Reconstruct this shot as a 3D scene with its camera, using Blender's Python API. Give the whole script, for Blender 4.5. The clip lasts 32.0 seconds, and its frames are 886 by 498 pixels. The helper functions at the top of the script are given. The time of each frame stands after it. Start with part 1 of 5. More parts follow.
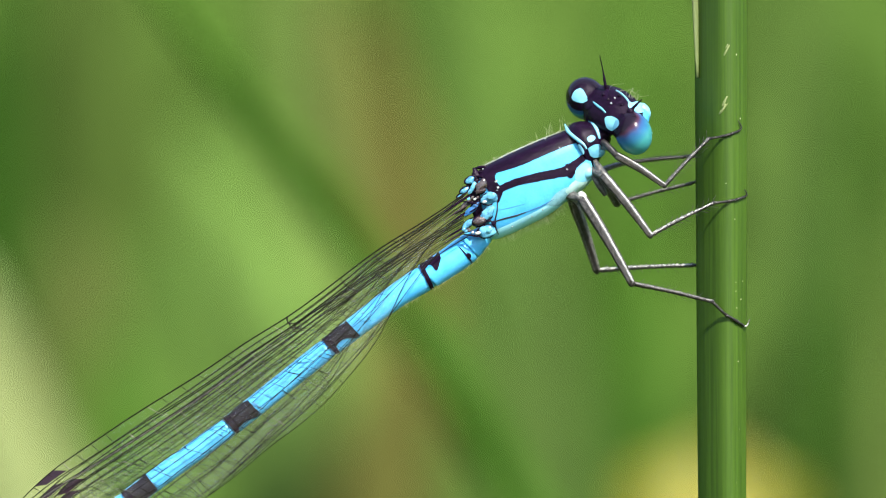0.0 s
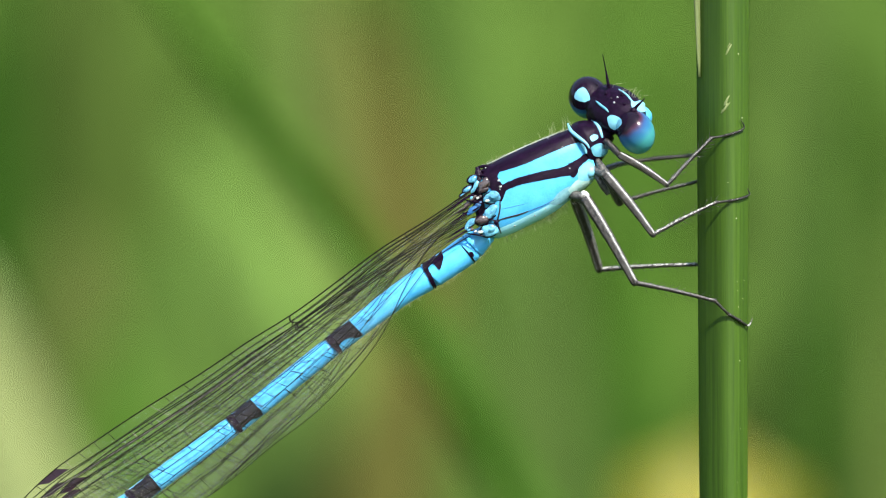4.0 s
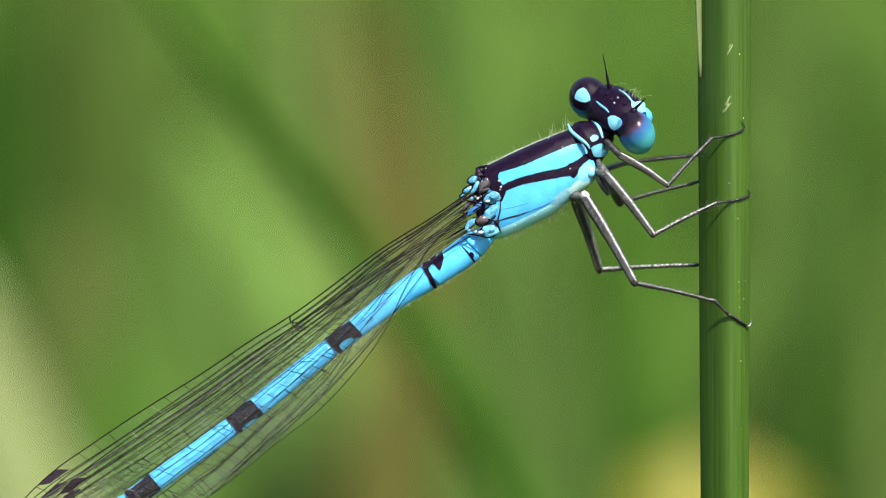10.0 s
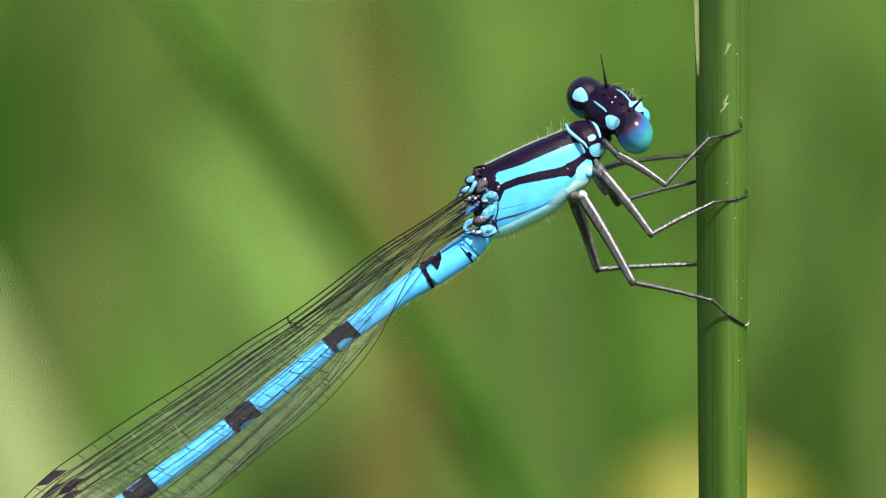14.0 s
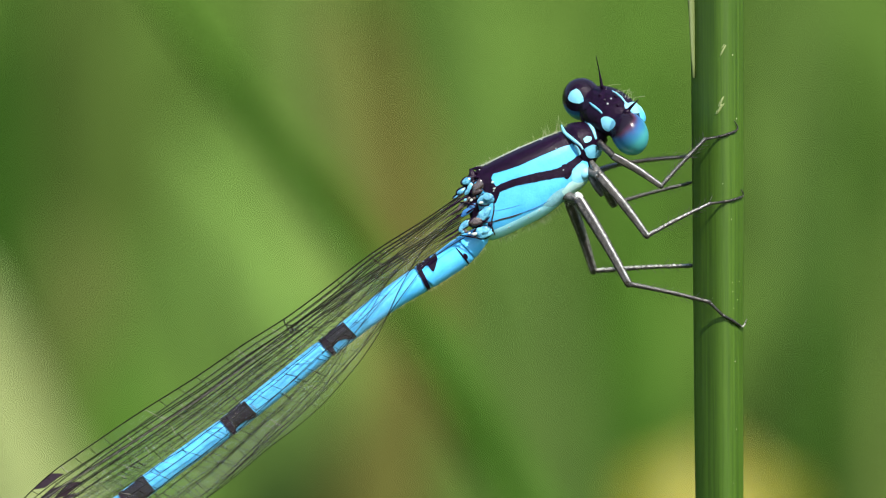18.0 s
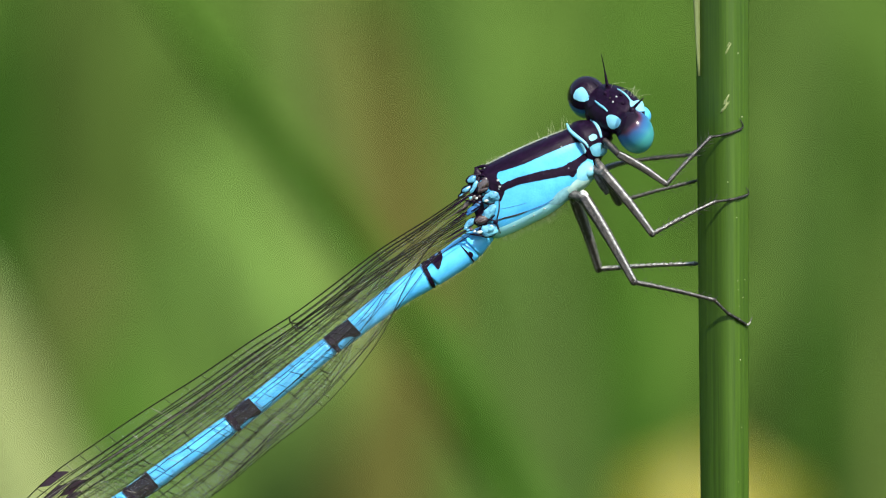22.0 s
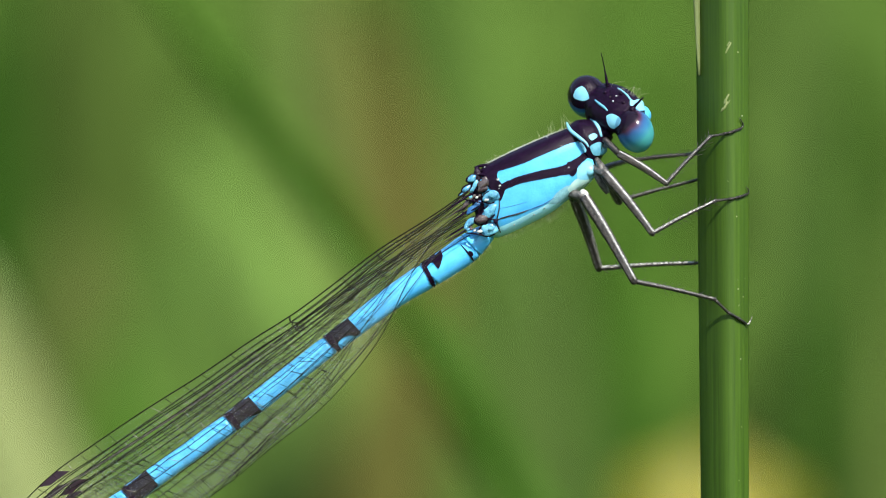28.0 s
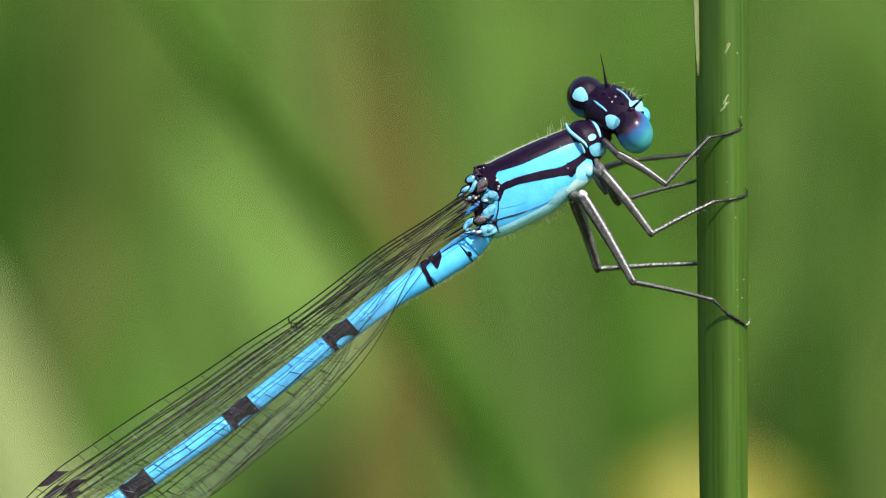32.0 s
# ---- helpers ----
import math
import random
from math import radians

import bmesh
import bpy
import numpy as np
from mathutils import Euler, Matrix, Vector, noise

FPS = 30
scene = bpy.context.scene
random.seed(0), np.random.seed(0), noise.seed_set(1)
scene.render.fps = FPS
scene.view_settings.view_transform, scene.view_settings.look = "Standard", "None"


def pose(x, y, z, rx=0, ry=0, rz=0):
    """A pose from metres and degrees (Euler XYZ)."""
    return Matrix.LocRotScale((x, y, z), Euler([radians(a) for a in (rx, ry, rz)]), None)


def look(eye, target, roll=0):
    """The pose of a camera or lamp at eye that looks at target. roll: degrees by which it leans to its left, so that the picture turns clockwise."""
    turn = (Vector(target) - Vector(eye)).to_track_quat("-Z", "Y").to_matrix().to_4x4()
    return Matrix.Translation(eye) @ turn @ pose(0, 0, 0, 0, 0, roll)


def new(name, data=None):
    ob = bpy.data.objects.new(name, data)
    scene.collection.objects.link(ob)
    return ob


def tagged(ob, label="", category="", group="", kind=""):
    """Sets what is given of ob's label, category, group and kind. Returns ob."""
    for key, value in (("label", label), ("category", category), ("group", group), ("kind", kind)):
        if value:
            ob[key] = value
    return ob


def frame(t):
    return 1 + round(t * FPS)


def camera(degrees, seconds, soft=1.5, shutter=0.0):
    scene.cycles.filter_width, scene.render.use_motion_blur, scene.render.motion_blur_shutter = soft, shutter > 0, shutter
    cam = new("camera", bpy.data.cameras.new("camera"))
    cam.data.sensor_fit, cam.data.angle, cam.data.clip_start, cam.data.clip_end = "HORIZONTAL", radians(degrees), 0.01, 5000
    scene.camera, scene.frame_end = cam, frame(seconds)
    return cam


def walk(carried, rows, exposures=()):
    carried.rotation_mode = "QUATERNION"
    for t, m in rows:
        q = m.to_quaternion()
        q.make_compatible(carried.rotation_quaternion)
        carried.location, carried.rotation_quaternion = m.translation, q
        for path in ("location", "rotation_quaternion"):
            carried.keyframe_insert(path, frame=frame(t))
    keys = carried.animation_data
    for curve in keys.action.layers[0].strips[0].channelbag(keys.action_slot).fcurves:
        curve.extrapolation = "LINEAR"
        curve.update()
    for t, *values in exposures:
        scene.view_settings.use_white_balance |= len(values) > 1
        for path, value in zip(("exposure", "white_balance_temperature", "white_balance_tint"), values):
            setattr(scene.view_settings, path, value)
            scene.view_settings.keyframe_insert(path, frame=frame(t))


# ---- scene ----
# A blue damselfly clings to an upright grass stem in a sunlit meadow; a camera on a tripod looks on.
# Subject space: millimetres from the point at which the camera looks, x right, y away from the camera, z up.
from mathutils.bvhtree import BVHTree

HEIGHT = 0.25           # that point's height over the ground, m
REACH = 0.12153         # the camera's distance from it, m
FOCUS = Vector((0, 0, HEIGHT))
EYE = Vector((0, -REACH * 1000, 0))

cam = camera(15.0, 32.0, soft=1.1)
cam.data.dof.use_dof = True
cam.data.dof.focus_distance = REACH - 0.0004
cam.data.dof.aperture_fstop = 29.0
walk(cam, [(0.0, look((0, -REACH, HEIGHT), (0, 0, HEIGHT))), (32.0, look((0, -REACH, HEIGHT), (0, 0, HEIGHT)))],
     [(0.0, 1.39), (3.0, 1.32), (6.0, 1.22), (10.0, 1.2), (17.0, 1.17), (20.0, 1.1), (24.0, 1.05), (32.0, 1.07)])

# ---- light ----
SUN_HIGH, SUN_SIDE = 44.0, 25.0     # degrees over the horizon, degrees to the right behind the camera
world = bpy.data.worlds.new("sky")
scene.world = world
world.use_nodes = True
sky = world.node_tree.nodes.new("ShaderNodeTexSky")
sky.sky_type = "NISHITA"
sky.sun_disc = False
sky.sun_elevation = radians(SUN_HIGH)
sky.sun_rotation = radians(180 - SUN_SIDE)
back = world.node_tree.nodes["Background"]
world.node_tree.links.new(sky.outputs[0], back.inputs[0])
back.inputs[1].default_value = 0.13
sun_data = bpy.data.lights.new("sun", "SUN")
sun_data.energy, sun_data.angle, sun_data.color = 4.2, radians(0.55), (1.0, 0.95, 0.86)
sun = new("sun", sun_data)
_sd = Vector((math.sin(radians(SUN_SIDE)) * math.cos(radians(SUN_HIGH)), -math.cos(radians(SUN_SIDE)) * math.cos(radians(SUN_HIGH)), math.sin(radians(SUN_HIGH))))
sun.matrix_world = look(_sd * 3 + FOCUS, FOCUS)


# ---- materials ----
def surface(name, base, second=None, rough=0.5, grain=0.3, bump=0.2, coat=0.0, through_light=0.0, stretch=(1, 1, 1),
            island=0.0, piece=0.0, specular=0.5, metal=0.0, low=0.35, high=0.7):
    """A painted or grown surface: two colours mixed by noise at two scales; grain is the size of the coarse one in mm."""
    m = bpy.data.materials.new(name)
    m.use_nodes = True
    n, l = m.node_tree.nodes, m.node_tree.links
    p = n["Principled BSDF"]
    second = second or tuple(c * 0.7 for c in base)
    co = n.new("ShaderNodeTexCoord")
    mp = n.new("ShaderNodeMapping")
    mp.inputs["Scale"].default_value = tuple(1000.0 / grain * s for s in stretch)
    l.new(co.outputs["Object"], mp.inputs[0])
    t1, t2 = n.new("ShaderNodeTexNoise"), n.new("ShaderNodeTexNoise")
    for t, sc, de in ((t1, 1.0, 3.0), (t2, 7.0, 2.0)):
        t.inputs["Scale"].default_value, t.inputs["Detail"].default_value = sc, de
        l.new(mp.outputs[0], t.inputs["Vector"])
    mx = n.new("ShaderNodeMath")
    mx.operation = "MULTIPLY_ADD"
    mx.inputs[1].default_value = 0.35
    l.new(t2.outputs[0], mx.inputs[0])
    ml = n.new("ShaderNodeMath")
    ml.operation = "MULTIPLY"
    ml.inputs[1].default_value = 0.65
    l.new(t1.outputs[0], ml.inputs[0])
    l.new(ml.outputs[0], mx.inputs[2])
    ramp = n.new("ShaderNodeValToRGB")
    ramp.color_ramp.elements[0].position, ramp.color_ramp.elements[1].position = low, high
    ramp.color_ramp.elements[0].color, ramp.color_ramp.elements[1].color = (*second, 1), (*base, 1)
    l.new(mx.outputs[0], ramp.inputs[0])
    colour = ramp.outputs[0]
    if island or piece:
        src = n.new("ShaderNodeNewGeometry").outputs["Random Per Island"] if island else n.new("ShaderNodeObjectInfo").outputs["Random"]
        hsv = n.new("ShaderNodeHueSaturation")
        mr = n.new("ShaderNodeMapRange")
        mr.inputs["To Min"].default_value, mr.inputs["To Max"].default_value = 1 - (island or piece), 1 + (island or piece)
        l.new(src, mr.inputs[0])
        l.new(mr.outputs[0], hsv.inputs["Value"])
        l.new(colour, hsv.inputs["Color"])
        colour = hsv.outputs[0]
    l.new(colour, p.inputs["Base Color"])
    p.inputs["Roughness"].default_value = rough
    p.inputs["Specular IOR Level"].default_value = specular
    p.inputs["Metallic"].default_value = metal
    p.inputs["Coat Weight"].default_value = coat
    p.inputs["Coat Roughness"].default_value = 0.12
    if bump:
        b = n.new("ShaderNodeBump")
        b.inputs["Strength"].default_value, b.inputs["Distance"].default_value = bump, grain * 0.0001
        l.new(t2.outputs[0], b.inputs["Height"])
        l.new(b.outputs[0], p.inputs["Normal"])
    if through_light:
        tr = n.new("ShaderNodeBsdfTranslucent")
        l.new(colour, tr.inputs[0])
        mix = n.new("ShaderNodeMixShader")
        mix.inputs[0].default_value = through_light
        l.new(p.outputs[0], mix.inputs[1])
        l.new(tr.outputs[0], mix.inputs[2])
        l.new(mix.outputs[0], n["Material Output"].inputs[0])
    return m


def eye_surface(name, cap_way, edge, width):
    """A compound eye: dark brown pigment on the cap towards cap_way, blue below, finely faceted and glossy."""
    m = bpy.data.materials.new(name)
    m.use_nodes = True
    n, l = m.node_tree.nodes, m.node_tree.links
    p = n["Principled BSDF"]
    co = n.new("ShaderNodeTexCoord")
    nz = n.new("ShaderNodeVectorMath")
    nz.operation = "NORMALIZE"
    l.new(co.outputs["Object"], nz.inputs[0])
    dt = n.new("ShaderNodeVectorMath")
    dt.operation = "DOT_PRODUCT"
    dt.inputs[1].default_value = Vector(cap_way).normalized()
    l.new(nz.outputs[0], dt.inputs[0])
    no = n.new("ShaderNodeTexNoise")
    no.inputs["Scale"].default_value = 2600
    l.new(co.outputs["Object"], no.inputs["Vector"])
    ad = n.new("ShaderNodeMath")
    ad.operation = "MULTIPLY_ADD"
    ad.inputs[1].default_value = 0.20
    l.new(no.outputs[0], ad.inputs[0])
    l.new(dt.outputs["Value"], ad.inputs[2])
    rp = n.new("ShaderNodeValToRGB")
    e = rp.color_ramp.elements
    e[0].position, e[0].color = 0.0, (0.040, 0.225, 0.235, 1)
    e[1].position, e[1].color = edge + width, (0.010, 0.006, 0.012, 1)
    for pos, c in ((max(edge - 0.38, 0.02), (0.024, 0.125, 0.235, 1)), (edge - 0.1, (0.024, 0.068, 0.180, 1)), (edge + width * 0.45, (0.045, 0.016, 0.034, 1))):
        k = e.new(pos)
        k.color = c
    l.new(ad.outputs[0], rp.inputs[0])
    l.new(rp.outputs[0], p.inputs["Base Color"])
    p.inputs["Roughness"].default_value = 0.22
    p.inputs["Coat Weight"].default_value = 0.22
    p.inputs["Specular IOR Level"].default_value = 0.10
    p.inputs["Coat Roughness"].default_value = 0.13
    vo = n.new("ShaderNodeTexVoronoi")
    vo.inputs["Scale"].default_value = 26000
    l.new(co.outputs["Object"], vo.inputs["Vector"])
    b = n.new("ShaderNodeBump")
    b.inputs["Strength"].default_value, b.inputs["Distance"].default_value = 0.25, 0.00001
    l.new(vo.outputs["Distance"], b.inputs["Height"])
    l.new(b.outputs[0], p.inputs["Normal"])
    return m


def clear_film(name, tint, gloss):
    """A clear wing membrane: light passes straight through, a little of it is mirrored."""
    m = bpy.data.materials.new(name)
    m.use_nodes = True
    n, l = m.node_tree.nodes, m.node_tree.links
    n.remove(n["Principled BSDF"])
    tr, gl, mix = n.new("ShaderNodeBsdfTransparent"), n.new("ShaderNodeBsdfGlossy"), n.new("ShaderNodeMixShader")
    tr.inputs[0].default_value = (*tint, 1)
    gl.inputs["Roughness"].default_value = 0.35
    no = n.new("ShaderNodeTexNoise")
    no.inputs["Scale"].default_value = 900
    b = n.new("ShaderNodeBump")
    b.inputs["Strength"].default_value, b.inputs["Distance"].default_value = 0.5, 0.00006
    l.new(no.outputs[0], b.inputs["Height"])
    l.new(b.outputs[0], gl.inputs["Normal"])
    mix.inputs[0].default_value = gloss
    l.new(tr.outputs[0], mix.inputs[1])
    l.new(gl.outputs[0], mix.inputs[2])
    l.new(mix.outputs[0], n["Material Output"].inputs[0])
    return m


BLUE = surface("blue_cuticle", (0.076, 0.395, 0.67), (0.044, 0.30, 0.61), 0.36, 0.45, 0.15, low=0.3, high=0.62, specular=0.35)
ABDOMEN_BLUE = surface("azure_cuticle", (0.085, 0.44, 0.79), (0.048, 0.345, 0.74), 0.34, 0.45, 0.2, low=0.3, high=0.62, specular=0.35)
BLUE_PALE = surface("pale_blue_cuticle", (0.15, 0.40, 0.50), (0.07, 0.28, 0.44), 0.45, 0.25, 0.3)
PEARL_BLUE = surface("milky_blue_cuticle", (0.20, 0.48, 0.60), (0.13, 0.40, 0.56), 0.4, 0.3, 0.1)
BLACK = surface("black_cuticle", (0.0125, 0.0036, 0.0165), (0.0045, 0.0018, 0.0065), 0.26, 0.16, 0.8, specular=0.09)
GLOSSY_BLACK = surface("glossy_black_cuticle", (0.0085, 0.0034, 0.0095), (0.0035, 0.0018, 0.0045), 0.22, 0.10, 0.5, specular=0.28)
GREEN_PALE = surface("pale_greenish_cuticle", (0.44, 0.62, 0.57), (0.30, 0.54, 0.54), 0.4, 0.25, 0.2)
ASH = surface("ash_grey_cuticle", (0.24, 0.48, 0.56), (0.14, 0.34, 0.42), 0.5, 0.12, 0.5)
BLUE_DEEP = surface("deep_blue_cuticle", (0.030, 0.16, 0.36), (0.018, 0.09, 0.26), 0.36, 0.2, 0.4)
# blue made paler to stand in for light bounced up from below
UNDERSIDE = surface("bounce_lit_underside", (0.36, 0.73, 0.85), (0.28, 0.66, 0.80), 0.45, 0.3, 0.3, specular=0.3)
HINGE = surface("glossy_brown_plate", (0.085, 0.062, 0.056), (0.014, 0.008, 0.010), 0.14, 0.26, 0.3, coat=0.6, low=0.4, high=0.62)
HINGE_BLUE = surface("glossy_blue_plate", (0.105, 0.34, 0.47), (0.030, 0.13, 0.24), 0.22, 0.30, 0.3, coat=0.4, low=0.40, high=0.58)
BROWN = surface("dark_brown_cuticle", (0.034, 0.018, 0.018), (0.008, 0.005, 0.008), 0.34, 0.14, 0.8, specular=0.35)
# pale leg colour; on the near femora it paints the bright highlight
LEG_PALE = surface("pale_grey_leg", (0.50, 0.51, 0.50), (0.10, 0.10, 0.09), 0.28, 0.08, 1.0, specular=0.4, low=0.40, high=0.58)
LEG_DARK = surface("dark_grey_leg", (0.038, 0.032, 0.030), (0.006, 0.005, 0.006), 0.30, 0.12, 1.0, specular=0.4, low=0.42, high=0.64)
LEG_GREY = surface("mottled_grey_leg", (0.135, 0.130, 0.121), (0.018, 0.016, 0.016), 0.3, 0.09, 1.0, low=0.42, high=0.62)
# dark leg with glints painted as pale speckles
LEG_GLINTS = surface("glint_speckled_leg", (0.36, 0.36, 0.34), (0.026, 0.023, 0.021), 0.24, 0.085, 1.0, low=0.43, high=0.57)
LEG_BROWN = surface("brownish_grey_leg", (0.088, 0.079, 0.071), (0.020, 0.017, 0.016), 0.26, 0.10, 0.6, low=0.38, high=0.62)
PEARL = surface("pearly_cuticle", (0.45, 0.47, 0.45), (0.25, 0.30, 0.30), 0.3, 0.1, 0.1)
HAIR = surface("yellowish_hair", (0.52, 0.53, 0.36), (0.38, 0.40, 0.25), 0.5, 0.2, 0.0, through_light=0.4)
# grey that paints the sunlit look of a wing pleat
FOLD = surface("lit_wing_fold", (0.085, 0.078, 0.066), (0.022, 0.019, 0.016), 0.3, 0.16, 0.6, low=0.4, high=0.62)
# the same vein in a pale colour that paints its sunlit glint
VEIN_GLINT = surface("glinting_vein", (0.13, 0.125, 0.085), (0.07, 0.065, 0.045), 0.3, 0.3, 0.0)
VEIN = surface("brown_black_vein", (0.011, 0.011, 0.005), (0.005, 0.005, 0.003), 0.5, 0.3, 0.0, specular=0.07)
STIGMA = surface("dark_wing_spot", (0.024, 0.010, 0.018), (0.010, 0.005, 0.010), 0.4, 0.2, 0.1, specular=0.25)
FILM = clear_film("wing_membrane", (0.985, 0.985, 0.980), 0.016)
EYE_NEAR = eye_surface("compound_eye", (-0.58, -0.52, 0.63), 0.72, 0.18)
EYE_FAR = eye_surface("dark_compound_eye", (-0.30, -0.66, 0.69), 0.40, 0.2)
STEM = surface("stem_green", (0.050, 0.103, 0.0085), (0.028, 0.064, 0.0050), 0.45, 0.11, 0.4, stretch=(1, 1, 0.018), through_light=0.12, specular=0.25, low=0.36, high=0.64)
SHEATH = surface("dry_sheath", (0.24, 0.29, 0.12), (0.17, 0.22, 0.07), 0.6, 0.3, 0.2, stretch=(1, 1, 0.08), through_light=0.45)
SPECK = surface("pale_speck", (0.42, 0.45, 0.27), (0.30, 0.35, 0.18), 0.4, 0.05, 0.1)
SCAR = surface("pale_scar", (0.27, 0.29, 0.13), (0.09, 0.14, 0.03), 0.6, 0.04, 0.3)
LEAF_DARK = surface("dark_leaf", (0.043, 0.116, 0.011), (0.038, 0.102, 0.009), 0.7, 6, 0.2, stretch=(1, 1, 0.05), through_light=0.3, specular=0.05)
LEAF_MID = surface("mid_leaf", (0.053, 0.123, 0.014), (0.045, 0.102, 0.012), 0.6, 6, 0.2, stretch=(1, 1, 0.05), through_light=0.2, piece=0.1, specular=0.05)
LEAF_DEEP = surface("deep_green_leaf", (0.025, 0.072, 0.007), (0.020, 0.058, 0.005), 0.6, 6, 0.2, stretch=(1, 1, 0.05), through_light=0.2, specular=0.05)
LEAF_FRESH = surface("fresh_leaf", (0.075, 0.139, 0.025), (0.065, 0.121, 0.022), 0.6, 6, 0.2, stretch=(1, 1, 0.05), through_light=0.2, specular=0.05)
LEAF_OLIVE = surface("olive_leaf", (0.112, 0.162, 0.040), (0.098, 0.142, 0.034), 0.6, 6, 0.2, stretch=(1, 1, 0.05), through_light=0.2, specular=0.05)
LEAF_MOSS = surface("mossy_leaf", (0.050, 0.085, 0.015), (0.043, 0.074, 0.012), 0.6, 6, 0.2, stretch=(1, 1, 0.05), through_light=0.2, specular=0.05)
LEAF_SAGE = surface("grey_green_leaf", (0.077, 0.133, 0.029), (0.066, 0.116, 0.025), 0.6, 6, 0.2, stretch=(1, 1, 0.05), through_light=0.2, specular=0.05)
LEAF_RUSSET = surface("russet_leaf", (0.098, 0.128, 0.031), (0.086, 0.113, 0.027), 0.6, 6, 0.2, stretch=(1, 1, 0.05), through_light=0.2, specular=0.05)
LEAF_LIGHT = surface("light_leaf", (0.112, 0.195, 0.040), (0.097, 0.170, 0.034), 0.6, 6, 0.2, stretch=(1, 1, 0.05), through_light=0.2, specular=0.05)
LEAF_PALE = surface("pale_leaf", (0.195, 0.235, 0.092), (0.175, 0.21, 0.08), 0.6, 6, 0.2, stretch=(1, 1, 0.05), through_light=0.2, specular=0.05)
DRY = surface("dry_stalk", (0.093, 0.088, 0.021), (0.082, 0.077, 0.018), 0.6, 5, 0.2, stretch=(1, 1, 0.1), through_light=0.1, specular=0.05)
LEAF_BRONZE = surface("bronze_leaf", (0.098, 0.100, 0.024), (0.086, 0.087, 0.020), 0.6, 6, 0.2, stretch=(1, 1, 0.05), through_light=0.2, specular=0.05)
PETAL = surface("yellow_petal", (0.215, 0.203, 0.016), (0.180, 0.170, 0.014), 0.35, 3, 0.15, through_light=0.3, specular=0.3)
POLLEN = surface("flower_heart", (0.30, 0.26, 0.02), (0.18, 0.18, 0.02), 0.6, 0.8, 0.3)
GRASS = surface("meadow_grass", (0.045, 0.090, 0.012), (0.036, 0.074, 0.010), 0.6, 30, 0.0, through_light=0.35, island=0.25, specular=0.05)
SOIL = surface("turf", (0.046, 0.088, 0.013), (0.040, 0.070, 0.012), 0.9, 90, 0.4, specular=0.05)


# ---- mesh tools ----
ORIGIN = {}


def base(name, at, label, category, group="", kind=""):
    """A thing: an Empty at the place at (mm) that parents its parts."""
    ob = new(name)
    ob.empty_display_size = 0.002
    ob.location = Vector(at) * 0.001 + FOCUS
    ORIGIN[ob] = Vector(at)
    return tagged(ob, label, category, group, kind)


def part(name, shape, material, parent=None, label="", at=None, smooth=True, kind=""):
    """One mesh object from (vertices in mm, faces[, material numbers]); at: its own origin in mm."""
    v, f = shape[0], shape[1]
    o = ORIGIN[parent] if parent else Vector((0, 0, 0))
    a = Vector(at) if at is not None else o
    me = bpy.data.meshes.new(name)
    me.from_pydata([tuple((Vector(p) - a) * 0.001) for p in v], [], f)
    for m in (material if isinstance(material, (list, tuple)) else [material]):
        me.materials.append(m)
    if len(shape) > 2:
        me.polygons.foreach_set("material_index", shape[2])
    me.polygons.foreach_set("use_smooth", [smooth] * len(f))
    me.update()
    ob = new(name, me)
    ORIGIN[ob] = a
    if parent:
        ob.parent = parent
        ob.location = (a - o) * 0.001
    else:
        ob.location = a * 0.001 + FOCUS
    return tagged(ob, label, kind=kind)


def spline(points, count):
    """A smooth curve through the points, evenly stepped."""
    p = [Vector(q) for q in points]
    if len(p) == 2:
        return [p[0].lerp(p[1], i / (count - 1)) for i in range(count)]
    p = [2 * p[0] - p[1]] + p + [2 * p[-1] - p[-2]]
    fine = []
    for i in range(1, len(p) - 2):
        for k in range(24):
            t = k / 24
            a, b, c, d = p[i - 1], p[i], p[i + 1], p[i + 2]
            fine.append(0.5 * (2 * b + (c - a) * t + (2 * a - 5 * b + 4 * c - d) * t * t + (3 * b - a - 3 * c + d) * t ** 3))
    fine.append(p[-2])
    run = [0.0]
    for i in range(1, len(fine)):
        run.append(run[-1] + (fine[i] - fine[i - 1]).length)
    out, j = [], 0
    for i in range(count):
        s = run[-1] * i / (count - 1)
        while j < len(fine) - 2 and run[j + 1] < s:
            j += 1
        out.append(fine[j].lerp(fine[j + 1], min(1, max(0, (s - run[j]) / max(run[j + 1] - run[j], 1e-9)))))
    return out


def stepped(values, count):
    """Values spread evenly over count steps."""
    return [float(x) for x in np.interp(np.linspace(0, 1, count), np.linspace(0, 1, len(values)), values)]


def skin(rings, closed=True, caps=True):
    """Faces between rings of equal length."""
    n = len(rings[0])
    v = [p for r in rings for p in r]
    f = []
    for i in range(len(rings) - 1):
        for j in range(n if closed else n - 1):
            k = (j + 1) % n
            f.append((i * n + j, i * n + k, (i + 1) * n + k, (i + 1) * n + j))
    if caps and closed:
        f.append(tuple(range(n - 1, -1, -1)))
        f.append(tuple((len(rings) - 1) * n + j for j in range(n)))
    return v, f


def joined(shapes):
    v, f, m = [], [], []
    for s in shapes:
        k = len(v)
        v += list(s[0])
        f += [tuple(i + k for i in q) for q in s[1]]
        m += list(s[2]) if len(s) > 2 else [0] * len(s[1])
    return v, f, m


